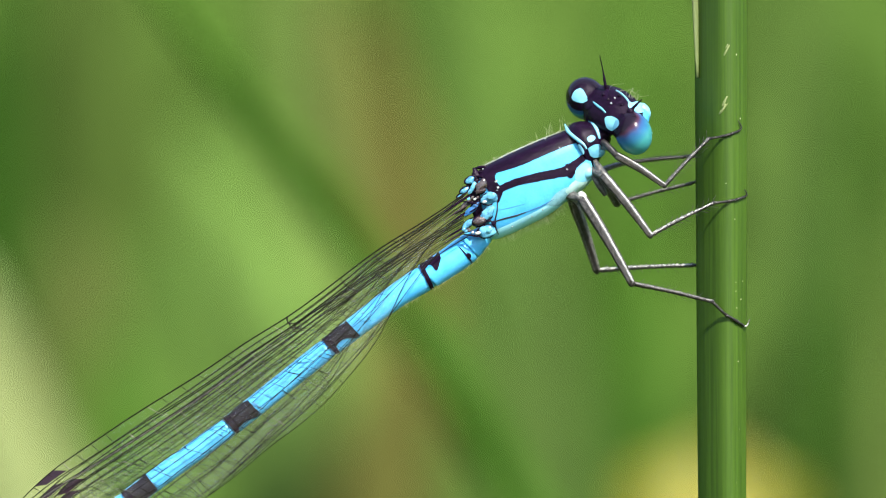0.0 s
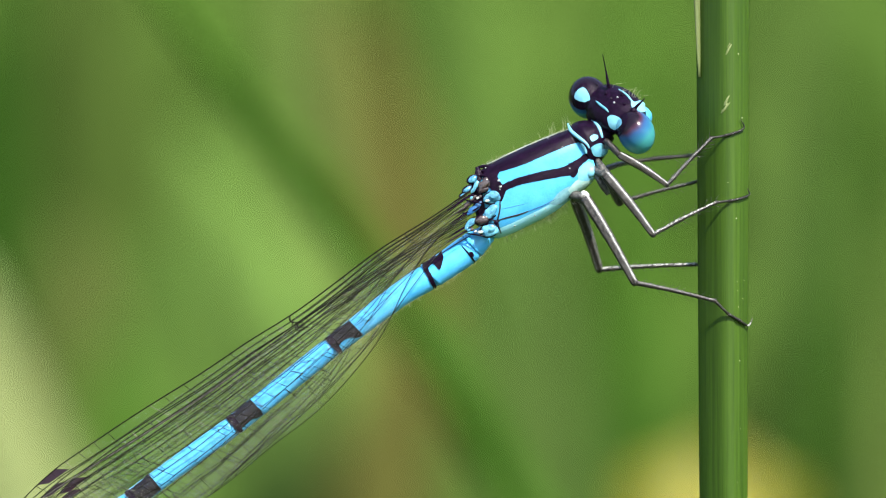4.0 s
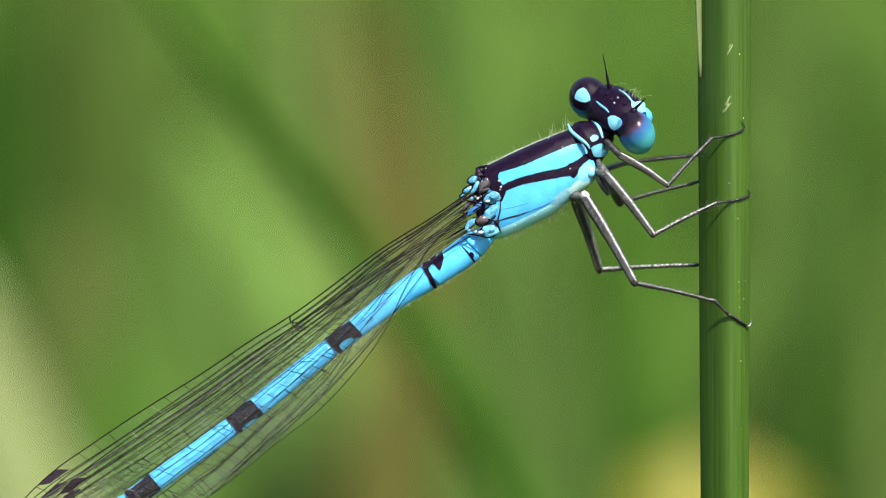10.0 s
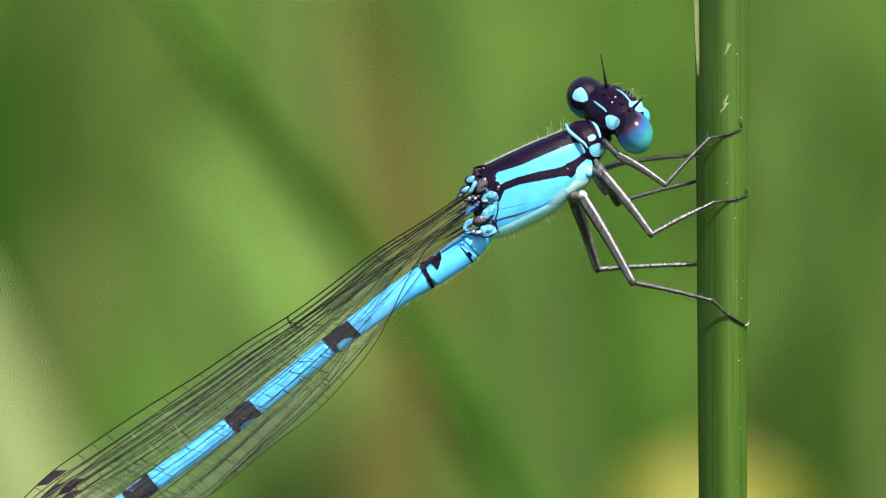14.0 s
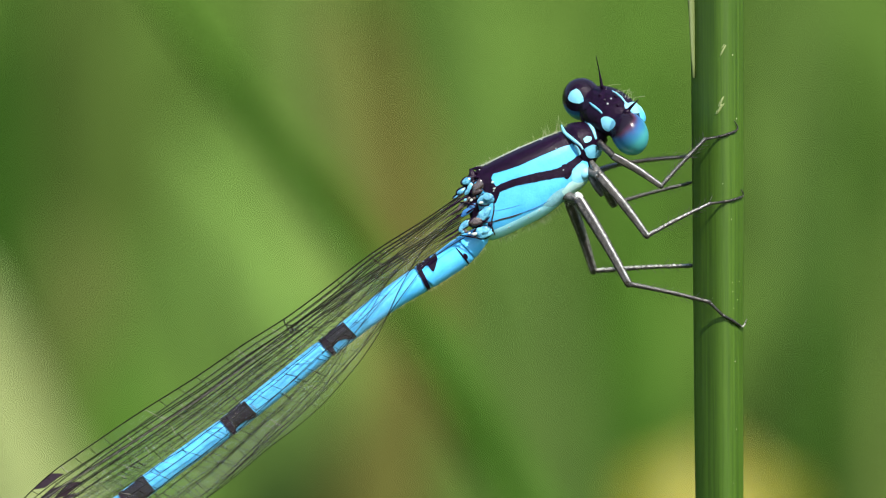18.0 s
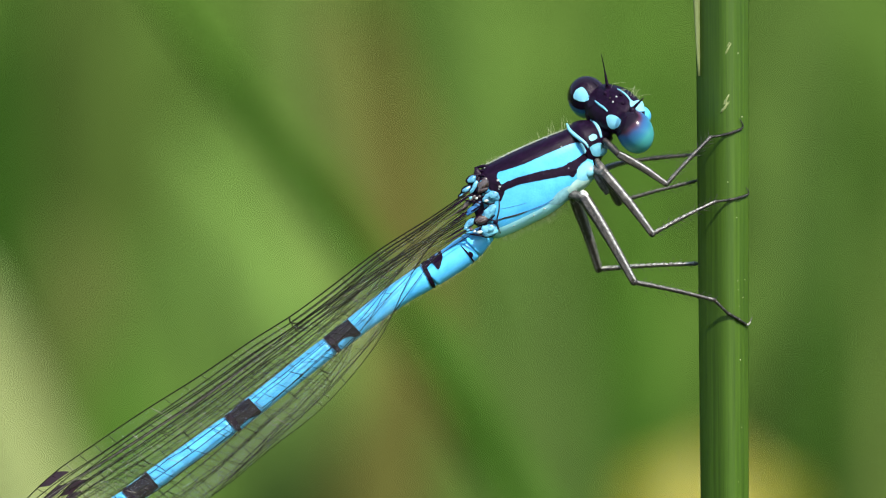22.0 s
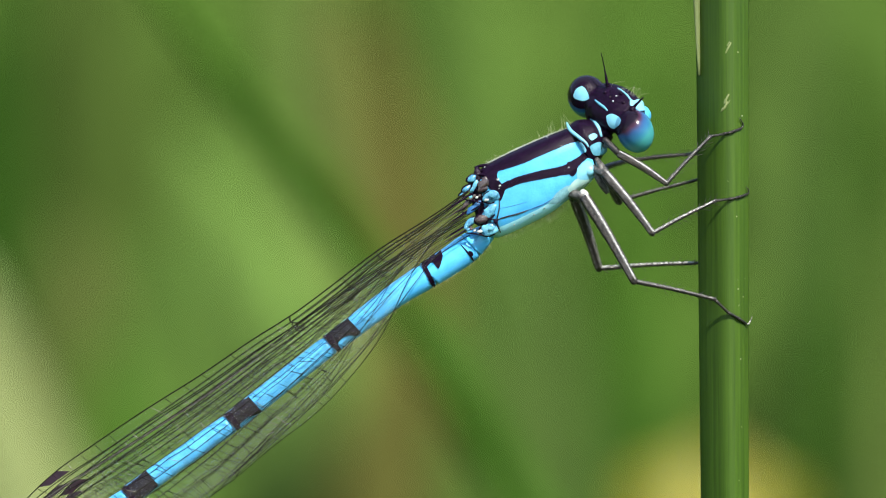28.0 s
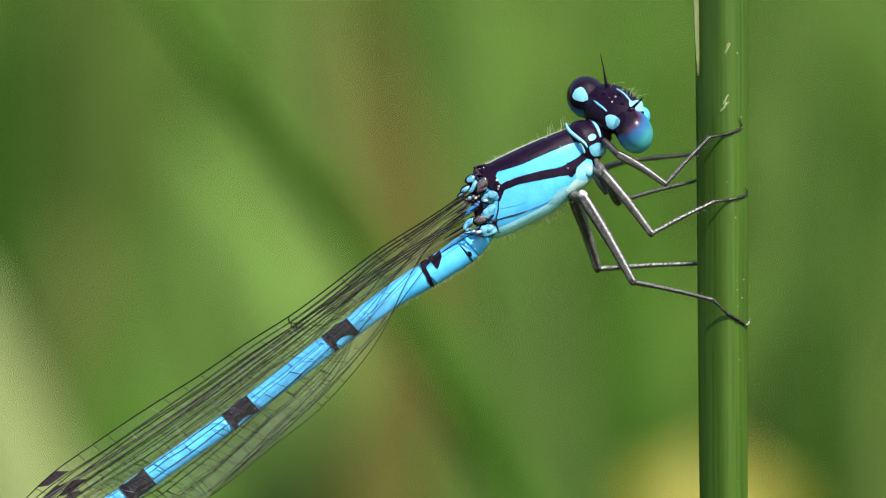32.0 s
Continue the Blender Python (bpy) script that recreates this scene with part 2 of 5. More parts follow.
def tube(points, radii, sides=8, count=None, flat=1.0):
    """A round, tapering tube along the points (mm)."""
    count = count or max(4, 6 * (len(points) - 1))
    c, r = spline(points, count), stepped(radii, count)
    t0 = (c[1] - c[0]).normalized()
    a = t0.orthogonal().normalized()
    rings = []
    for i in range(count):
        t = (c[min(i + 1, count - 1)] - c[max(i - 1, 0)]).normalized()
        a = (a - t * a.dot(t)).normalized()
        b = t.cross(a)
        rings.append([c[i] + (a * math.cos(g) + b * flat * math.sin(g)) * r[i] for g in (2 * math.pi * k / sides for k in range(sides))])
    return skin(rings)


def ball(at, axes, ways=None, rows=14, sides=22):
    """An ellipsoid with half axes (mm) along three ways."""
    w = [Vector(x) for x in (ways or ((1, 0, 0), (0, 1, 0), (0, 0, 1)))]
    c = Vector(at)
    v, f = [c + w[2] * axes[2]], []
    for i in range(1, rows):
        for j in range(sides):
            a, b = math.pi * i / rows, 2 * math.pi * j / sides
            v.append(c + w[0] * axes[0] * math.sin(a) * math.cos(b) + w[1] * axes[1] * math.sin(a) * math.sin(b) + w[2] * axes[2] * math.cos(a))
    v.append(c - w[2] * axes[2])
    for j in range(sides):
        k = (j + 1) % sides
        f.append((0, 1 + j, 1 + k))
        for i in range(rows - 2):
            f.append((1 + i * sides + j, 1 + (i + 1) * sides + j, 1 + (i + 1) * sides + k, 1 + i * sides + k))
        q = 1 + (rows - 2) * sides
        f.append((q + j, len(v) - 1, q + k))
    return v, f


def barrel(pairs, deep, depth=0.0, sides=36, steps=5, square=1.0, bulge=None):
    """A body lofted over stations, each a top and an under point in the side plane, with half widths deep."""
    tops = spline([p[0] for p in pairs], steps * (len(pairs) - 1) + 1)
    unders = spline([p[1] for p in pairs], steps * (len(pairs) - 1) + 1)
    wide = stepped(deep, len(tops))
    rings = []
    for i in range(len(tops)):
        c, h = (tops[i] + unders[i]) / 2, (tops[i] - unders[i]) / 2
        ring = []
        for k in range(sides):
            g = 2 * math.pi * k / sides
            cs, sn = math.cos(g), math.sin(g)
            if square != 1:
                cs, sn = math.copysign(abs(cs) ** square, cs), math.copysign(abs(sn) ** square, sn)
            ring.append(c + h * cs + Vector((0, depth + wide[i] * sn, 0)))
        rings.append(ring)
    return skin(rings)


def tree_of(*shapes):
    v, f, _ = joined(shapes)
    return BVHTree.FromPolygons([Vector(p) for p in v], f)


def laid(p, tree, lift):
    """The place on the body under a point of its side view, a little proud of it."""
    way = (Vector(p) - EYE).normalized()
    hit, normal, _, _ = tree.ray_cast(EYE, way)
    if hit is None:
        hit, normal, _, _ = tree.find_nearest(Vector(p) if abs(p[1]) > 0.01 else Vector(p))
    if normal.dot(way) > 0:
        normal = -normal
    return hit + normal * lift


def stripe(upper, under, tree, lift=0.012, long=64, across=9):
    """A marking between two slightly uneven edges, laid on a body."""
    a, b = spline(upper, long), spline(under, long)
    for i in range(long):
        way = (a[i] - b[i]).normalized()
        a[i], b[i] = a[i] + way * 0.024 * noise.noise(a[i] * 10), b[i] + way * 0.024 * noise.noise(b[i] * 10 + Vector((9, 0, 0)))
    rings = [[laid(a[i].lerp(b[i], j / (across - 1)), tree, lift) for j in range(across)] for i in range(long)]
    return skin(rings, False)


def spot(outline, tree, lift=0.014, round_count=36, rings=5):
    """A closed marking laid on a body."""
    e = spline(list(outline) + [outline[0]], round_count + 1)[:-1]
    c = sum(e, Vector()) / len(e)
    v, f = [laid(c, tree, lift)], []
    for r in range(1, rings + 1):
        v += [laid(c.lerp(p, r / rings), tree, lift) for p in e]
    for j in range(round_count):
        k = (j + 1) % round_count
        f.append((0, 1 + j, 1 + k))
        for r in range(rings - 1):
            q = 1 + r * round_count
            f.append((q + j, q + round_count + j, q + round_count + k, q + k))
    return v, f


def mark(name, shape, material, parent, label=""):
    """A marking of one flank, with its mirror image on the other."""
    v, f = shape[0], shape[1]
    return part(name, joined([shape[:2], ([(p[0], -p[1], p[2]) for p in v], [tuple(reversed(q)) for q in f])])[:2], material, parent, label)


def line_on(points, radius, tree, count=24, lift=0.0):
    """A fine raised line laid on a body."""
    return tube([laid(p, tree, lift) for p in spline(points, count)], [radius * 0.6, radius, radius, radius * 0.6], 6, count)


# ---- ground ----
def ground_z(x, y):
    """The ground's height in mm at x, y in metres: level in front, behind it a grassy bank added to face the sun as an
    even, bright backdrop.
    """
    t = min(1.0, max(0.0, (y - 0.55) / 1.6))
    return 1150 * t * t * (3 - 2 * t) + (0.0 if abs(x) + abs(y) < 0.25 else noise.noise((x * 2, y * 2, 0)) * 20)


def make_ground():
    v, f = [], []
    xs = [-60, -20, -6, -3, -2, -1.2, -0.8, -0.5, -0.3, -0.15, 0, 0.15, 0.3, 0.5, 0.8, 1.2, 2, 3, 6, 20, 60]
    ys = [-60, -20, -6, -2, -1, -0.6, -0.3, -0.1, 0, 0.1, 0.25, 0.4, 0.5, 0.6, 0.7, 0.8, 0.9, 1.0, 1.1, 1.2, 1.3, 1.4, 1.5, 1.6, 1.7, 1.8, 1.9, 2.0, 2.1, 2.3, 3, 7, 20, 60, 400]
    for y in ys:
        for x in xs:
            v.append((x * 1000, y * 1000, ground_z(x, y) - HEIGHT * 1000))
    n = len(xs)
    for i in range(len(ys) - 1):
        for j in range(n - 1):
            f.append((i * n + j, i * n + j + 1, (i + 1) * n + j + 1, (i + 1) * n + j))
    ob = part("ground", (v, f), SOIL, kind="structure")
    tagged(ob, "green turf and dark soil under the meadow", "ground")


def leaf_shape(points, widths, up=(0, -1, 0.2), fold=0.25, count=14):
    """A long leaf: a folded, thin, closed strip along the points (mm)."""
    c, w = spline(points, count), stepped(widths, count)
    rings = []
    for i in range(count):
        t = (c[min(i + 1, count - 1)] - c[max(i - 1, 0)]).normalized()
        s = t.cross(Vector(up)).normalized()
        n = s.cross(t).normalized()
        h, th = w[i] / 2, max(0.05, w[i] * 0.03)
        rings.append([c[i] - s * h + n * h * fold, c[i] - n * th * 0.2, c[i] + s * h + n * h * fold,
                      c[i] + s * h * 0.9 + n * (h * fold - th), c[i] - n * th * 1.2, c[i] - s * h * 0.9 + n * (h * fold - th)])
    return skin(rings)


def make_meadow():
    """The tall grass behind, and short grass underneath."""
    rng = random.Random(4)
    shapes = []
    for k in range(9000):
        y = 560 + 1700 * rng.random()
        x = rng.uniform(-1, 1) * (260 + y * 0.35) if k < 3600 else rng.uniform(-3000, 3000)
        h = rng.uniform(25, 80)
        lean, turn = rng.uniform(0.2, 0.8) * h, rng.uniform(0, 6.28)
        foot = Vector((x, y, ground_z(x / 1000, y / 1000) - HEIGHT * 1000 - 10))
        tip = foot + Vector((math.cos(turn) * lean, math.sin(turn) * lean - h * 0.25, h))
        mid = foot.lerp(tip, 0.5) + Vector((0, 0, h * 0.1))
        w = rng.uniform(4, 10)
        shapes.append(leaf_shape([foot, mid, tip], [w * 0.7, w, w * 0.8, 0.4], (rng.uniform(-0.6, 0.6), -1, 0.5), 0.2, 5))
    ob = part("bank_grass", joined(shapes)[:2], GRASS, kind="stuff")
    tagged(ob, "green grass on the added sun-facing bank behind, far out of focus", "grass")
    shapes = []
    for k in range(6500):
        y = rng.uniform(-500, 700) if k < 1500 else rng.uniform(-2400, 700)
        x = rng.uniform(-500, 500) if k < 1500 else rng.uniform(-2600, 2600)
        if abs(x) < 25 and -160 < y < 25:
            continue
        h = rng.uniform(40, 130)
        turn = rng.uniform(0, 6.28)
        foot = Vector((x, y, -HEIGHT * 1000 - 8))
        tip = foot + Vector((math.cos(turn) * h * 0.5, math.sin(turn) * h * 0.5, h))
        mid = foot.lerp(tip, 0.5) + Vector((0, 0, h * 0.12))
        w = rng.uniform(2, 4)
        shapes.append(leaf_shape([foot, mid, tip], [w, w, w * 0.7, 0.3], (math.cos(turn), math.sin(turn), 0.6), 0.2, 5))
    ob = part("short_grass", joined(shapes)[:2], GRASS, kind="stuff")
    tagged(ob, "short green grass at the foot of the stems", "grass")


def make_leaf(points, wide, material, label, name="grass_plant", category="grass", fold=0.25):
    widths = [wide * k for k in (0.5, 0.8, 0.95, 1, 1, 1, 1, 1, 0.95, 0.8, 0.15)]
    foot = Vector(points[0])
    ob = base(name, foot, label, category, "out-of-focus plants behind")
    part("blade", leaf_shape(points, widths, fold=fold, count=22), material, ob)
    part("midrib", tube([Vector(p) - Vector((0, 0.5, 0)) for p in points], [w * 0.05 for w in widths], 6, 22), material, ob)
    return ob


def make_stem():
    """The upright stem on which the damselfly sits."""
    foot = (10.4, 0, -HEIGHT * 1000)
    stem = base("rush_plant", foot, "upright ridged fresh green stalk with a shaded flank", "plant")
    # cross-section: x across, y deep; a shaded flank, an angled keel and a ribbed front
    prof = []
    for k in range(9):
        t = k / 8
        prof.append((-1.02 + 0.72 * t, 0.36 - 1.24 * t + 0.02 * math.sin(math.pi * t)))
    for k in range(1, 41):
        t = k / 40
        ridge = 0.016 * abs(math.sin(t * math.pi * 6.5)) ** 0.6 + 0.006 * abs(math.sin(t * math.pi * 16 + 0.5)) ** 0.7
        prof.append((-0.30 + 1.20 * t, -0.88 + 0.80 * t ** 2.2 - ridge))
    for k in range(1, 16):
        t = k / 16
        prof.append((-0.06 + 0.96 * math.cos(math.pi * t), -0.08 + 0.44 * t + 0.62 * math.sin(math.pi * t)))
    for _ in range(160):
        prof = [((prof[k - 1][0] + 2 * prof[k][0] + prof[(k + 1) % len(prof)][0]) / 4, (prof[k - 1][1] + 2 * prof[k][1] + prof[(k + 1) % len(prof)][1]) / 4)
                if 3 < k < 27 or 48 < k < 62 else prof[k] for k in range(len(prof))]
    rings = []
    zs = [-252, -200, -150, -110, -80, -60, -45, -35, -28, -22] + [-18 + 0.9 * i for i in range(41)] + [22, 28, 40, 60, 85, 110]
    for z in zs:
        cx = 10.12 - 0.006 * z + 0.03 * math.sin(z * 0.16) + (-0.000022 * (z + 20) ** 2 if z < -20 else 0)
        s = 1.0 + 0.0058 * max(z, -40)
        s *= 1 if z < 30 else 1 - (z - 30) / 140
        rings.append([Vector((cx + x * s * 0.936, y * s, z)) for x, y in prof])
    shaft = skin(rings)
    part("shaft", shaft, STEM, stem)
    tree = tree_of(shaft)
    # the thin dry edge of a leaf sheath along the flank
    edge = []
    for i in range(32):
        z = 6.2 + i * 0.6
        w = 0.27 * min(1.0, i / 9) ** 0.8
        cx = 10.06 - 0.006 * z - 0.86
        edge.append([Vector((cx - w, 0.06, z)), Vector((cx - w * 0.5, 0.045, z)), Vector((cx + 0.08, 0.08, z)), Vector((cx + 0.08, 0.26, z)), Vector((cx - w * 0.5, 0.16, z))])
    part("sheath_edge", skin(edge), SHEATH, stem, "pale dry sheath edge")
    for a, r in (([(10.35, 0, 7.37), (10.24, 0, 7.18), (10.14, 0, 6.98)], 0.028), ([(10.30, 0, 7.41), (10.20, 0, 7.25)], 0.016), ([(10.27, 0, 5.52), (10.18, 0, 5.35), (10.12, 0, 5.14)], 0.030),
                 ([(10.22, 0, 5.24), (10.10, 0, 5.02), (9.98, 0, 4.87)], 0.034), ([(10.13, 0, 5.33), (10.08, 0, 5.15)], 0.016), ([(10.29, 0, 5.28), (10.22, 0, 5.14)], 0.014), ([(10.03, 0, 5.02), (9.99, 0, 4.92)], 0.014)):
        part("scar", line_on(a, r * 1.35, tree, 10, -0.004), SCAR, stem, "pale scratch in the stalk")
    rng = random.Random(7)
    specks = []
    for x, y in ((1302, 500), (1314, 498), (1311, 530), (1304, 545), (1308, 760), (1303, 855), (1310, 210), (1285, 325), (1303, 97), (1300, 388), (1302, 516), (1306, 640), (1284, 560)):
        p = laid(((x - 784) * 0.020408, 0, (441 - y) * 0.020408), tree, 0.0)
        specks.append(ball(p, (rng.uniform(0.013, 0.030), 0.013, rng.uniform(0.015, 0.034)), None, 6, 8))
    part("speck", joined(specks)[:2], SPECK, stem, "tiny pale specks on the stem", kind="stuff")
    return stem, tree


# ---- the damselfly ----
def make_damselfly():
    body = base("damselfly", (3.184, 0, 2.469), "bright blue and black damselfly with folded wings, clinging to a stalk", "damselfly")
    # thorax
    th = barrel([((0.98, 0, 2.429), (1.592, 0, 0.592)), ((1.347, 0, 2.898), (1.796, 0, 0.347)), ((1.714, 0, 3.102), (2.224, 0, 0.449)), ((2.469, 0, 3.469), (3.02, 0, 0.816)), ((3.388, 0, 3.878), (3.898, 0, 1.286)),
                 ((4.102, 0, 4.163), (4.612, 0, 1.857)), ((4.571, 0, 4.306), (5.184, 0, 2.265)), ((5.02, 0, 4.143), (5.469, 0, 2.633))],
                [0.55, 0.9, 1.02, 1.1, 1.1, 1.05, 0.92, 0.6], square=0.7)
    crest = [1 if i % 36 in (0, 1, 2, 3, 32, 33, 34, 35) and i < 36 * 32 else 2 if 13 <= i % 36 <= 22 else 0 for i in range(len(th[1]))]
    thorax = part("thorax", (th[0], th[1], crest), [BLUE, BLACK, UNDERSIDE], body)
    tt = tree_of(th)
    mark("back_stripe", stripe([(1.184, 0, 3.041), (1.673, 0, 3.224), (2.429, 0, 3.612), (3.347, 0, 4.02), (4.061, 0, 4.306), (4.531, 0, 4.469)],
                               [(1.388, 0, 2.429), (1.714, 0, 2.653), (2.265, 0, 2.837), (2.816, 0, 3.02), (3.388, 0, 3.265), (4.102, 0, 3.571), (4.51, 0, 3.735), (4.939, 0, 3.857)], tt), BLACK, thorax, "broad black stripe")
    mark("shoulder_stripe", stripe([(1.796, 0, 2.02), (2.122, 0, 2.327), (2.673, 0, 2.551), (3.388, 0, 2.755), (4.102, 0, 2.898), (4.469, 0, 3.041), (4.816, 0, 3.265), (5.184, 0, 3.531)],
                                   [(1.878, 0, 1.939), (2.224, 0, 2.102), (2.776, 0, 2.306), (3.388, 0, 2.429), (4.102, 0, 2.571), (4.531, 0, 2.653), (4.857, 0, 2.959), (5.265, 0, 3.306)], tt, 0.016), BLACK, thorax, "narrow black stripe")
    mark("shoulder_spot", spot([(4.408, 0, 3.061), (4.653, 0, 3.102), (4.816, 0, 2.878), (4.653, 0, 2.571), (4.49, 0, 2.633)], tt, 0.018), BLACK, thorax)
    mark("rear_mark", spot([(1.306, 0, 2.796), (1.592, 0, 2.918), (1.959, 0, 2.857), (1.878, 0, 2.592), (2.02, 0, 2.327), (2.184, 0, 2.163), (2.102, 0, 1.857), (1.98, 0, 1.673), (1.755, 0, 1.98), (1.49, 0, 2.306)], tt, 0.018, 44, 7), BLACK, thorax)
    mark("suture", line_on([(1.796, 0, 0.959), (2.163, 0, 1.082), (2.62, 0, 1.20), (2.98, 0, 1.327)], 0.030, tt), BROWN, thorax, "dark suture line")
    mark("suture", line_on([(2.92, 0, 1.305), (3.30, 0, 1.45), (3.592, 0, 1.571), (4.102, 0, 1.857)], 0.020, tt), BLUE_DEEP, thorax, "blue suture line")
    # a faint crease, its soft shade painted as a thin deep blue line
    mark("suture", line_on([(2.0, 0, 1.40), (2.3, 0, 1.46), (2.65, 0, 1.54), (2.98, 0, 1.63)], 0.010, tt), BLUE_DEEP, thorax)
    mark("suture", line_on([(1.959, 0, 1.816), (1.959, 0, 1.408), (1.878, 0, 0.939), (2, 0, 0.531)], 0.03, tt), BROWN, thorax)
    mark("pale_plate", spot([(4.776, 0, 2.837), (5.102, 0, 3.122), (5.388, 0, 2.959), (5.469, 0, 2.592), (5.061, 0, 2.429), (4.776, 0, 2.51)], tt, 0.02), PEARL_BLUE, thorax)
    # wing bases: swollen plates, dark between them, behind the thorax
    def plate(name, x, z, long, high, tilt, deep, material, rim=0.0, thick=0.15, label=""):
        c, s = math.cos(radians(tilt)), math.sin(radians(tilt))
        ways = ((c, 0, s), (0, 1, 0), (-s, 0, c))
        v, f = ball((x, deep, z), (long, thick * 0.62, high), ways, 14, 24)
        o = Vector((x, deep, z))
        v = [o + (p - o) * (1 + 0.42 * noise.noise(p * 4.5) + 0.16 * noise.noise(p * 14)) for p in v]
        ob = part(name, (v, f), material, thorax, label)
        if rim:
            edge = [Vector((x, deep + 0.03, z)) + Vector(ways[0]) * (long + 0.012) * math.cos(g) * (1 + 0.05 * math.sin(3 * g)) + Vector(ways[2]) * (high + 0.012) * math.sin(g)
                    for g in (2 * math.pi * k / 12 for k in range(13))]
            part("hinge_rim", tube(edge, [rim * 0.9, rim * 1.4, rim * 1.6, rim * 1.3, rim * 0.9], 6, 44), BLACK, thorax)
        return ob
    plate("wing_hinge", 1.30, 1.72, 1.05, 0.36, 100, -0.50, BLACK, 0, 0.30)
    plate("wing_hinge", 0.98, 2.48, 0.20, 0.105, 30, -0.72, HINGE_BLUE, 0.026, 0.13, "blue wing joint")
    plate("wing_hinge", 1.07, 2.20, 0.31, 0.085, 58, -0.80, HINGE_BLUE, 0, 0.09, "pale blue wing joint")
    plate("wing_hinge", 0.78, 2.12, 0.18, 0.085, 35, -0.70, HINGE_BLUE, 0.024, 0.11)
    plate("wing_hinge", 0.62, 1.90, 0.13, 0.07, 30, -0.66, HINGE_BLUE, 0.016, 0.07)
    plate("wing_hinge", 1.36, 2.24, 0.27, 0.21, 52, -0.82, HINGE, 0.024, 0.15, "glossy brown wing joint")
    plate("wing_hinge", 1.40, 2.08, 0.19, 0.07, 20, -0.95, BROWN, 0, 0.06)
    plate("wing_hinge", 1.71, 1.82, 0.35, 0.20, 20, -0.90, HINGE_BLUE, 0.028, 0.17)
    plate("wing_hinge", 1.76, 1.88, 0.20, 0.10, 20, -1.02, HINGE_BLUE, 0, 0.07)
    plate("wing_hinge", 1.49, 1.69, 0.10, 0.06, 10, -1.03, PEARL, 0, 0.06, "pearly wing joint")
    plate("wing_hinge", 1.05, 1.44, 0.34, 0.10, 42, -0.78, BLUE_DEEP, 0, 0.10)
    plate("wing_hinge", 0.80, 1.60, 0.26, 0.07, 42, -0.74, HINGE, 0, 0.08)
    plate("wing_hinge", 0.66, 1.42, 0.28, 0.06, 42, -0.70, BROWN, 0, 0.08)
    plate("wing_hinge", 1.60, 1.27, 0.40, 0.19, 46, -0.84, HINGE_BLUE, 0.018, 0.14)
    plate("wing_hinge", 1.32, 1.00, 0.26, 0.16, 22, -0.86, HINGE, 0.024, 0.14)
    plate("wing_hinge", 1.36, 0.95, 0.17, 0.07, 15, -0.99, BROWN, 0, 0.05)
    plate("wing_hinge", 0.92, 0.91, 0.27, 0.10, 42, -0.80, HINGE_BLUE, 0.018, 0.10)
    plate("wing_hinge", 1.57, 0.63, 0.33, 0.21, 15, -0.88, HINGE_BLUE, 0.026, 0.16)
    plate("wing_hinge", 1.66, 0.68, 0.15, 0.08, 25, -1.02, HINGE_BLUE, 0, 0.05)
    plate("wing_hinge", 1.24, 0.57, 0.10, 0.06, 10, -0.96, PEARL, 0, 0.07)
    plate("wing_hinge", 1.82, 0.92, 0.10, 0.085, 0, -1.00, BLACK, 0, 0.07)
    # small knobs; the pearly ones paint highlights on the glossy joints
    for x, z, r, m in ((0.92, 1.80, 0.05, HINGE_BLUE), (1.04, 1.83, 0.055, HINGE), (1.14, 1.78, 0.045, PEARL), (1.24, 1.84, 0.05, HINGE), (0.84, 0.63, 0.05, HINGE_BLUE), (0.95, 0.66, 0.06, HINGE), (1.06, 0.60, 0.045, PEARL), (0.74, 0.70, 0.045, HINGE_BLUE),
                       (1.96, 2.20, 0.04, PEARL), (1.90, 2.42, 0.035, PEARL)):
        plate("hinge_glint_knob", x, z, r * 1.35, r, 30, -0.93 if x < 1.5 else -1.1, m, 0, r)
    for a, r, m in (([(1.00, -0.72, 1.95), (0.62, -0.74, 1.72), (0.05, -0.76, 1.34)], 0.055, BLACK), ([(1.08, -0.74, 1.70), (0.60, -0.76, 1.40), (0.00, -0.78, 1.00)], 0.050, BROWN), ([(1.10, -0.72, 1.50), (0.66, -0.74, 1.20), (0.10, -0.76, 0.84)], 0.055, BLACK),
                    ([(1.00, -0.78, 0.92), (0.55, -0.74, 0.66), (-0.05, -0.72, 0.28)], 0.045, BLACK), ([(0.95, -0.80, 0.74), (0.50, -0.76, 0.48), (0.0, -0.72, 0.18)], 0.040, BROWN), ([(0.86, -0.66, 2.02), (0.50, -0.70, 1.78), (0.10, -0.72, 1.52)], 0.040, BROWN)):
        part("wing_stalk", tube(a, [r, r * 0.9, r * 0.25], 8, 16, 0.7), m, thorax)
    for a, r in (([(1.06, -0.25, 2.88), (1.40, -0.35, 2.95), (1.70, -0.4, 2.96)], 0.055), ([(1.12, -0.45, 2.72), (1.40, -0.55, 2.77), (1.66, -0.6, 2.76)], 0.050), ([(1.20, -0.6, 2.60), (1.45, -0.7, 2.60)], 0.045)):
        part("hinge_ridge", tube(a, [r * 0.4, r, r * 1.1, r * 0.8], 8, 14), BLACK, thorax, "black ridge")
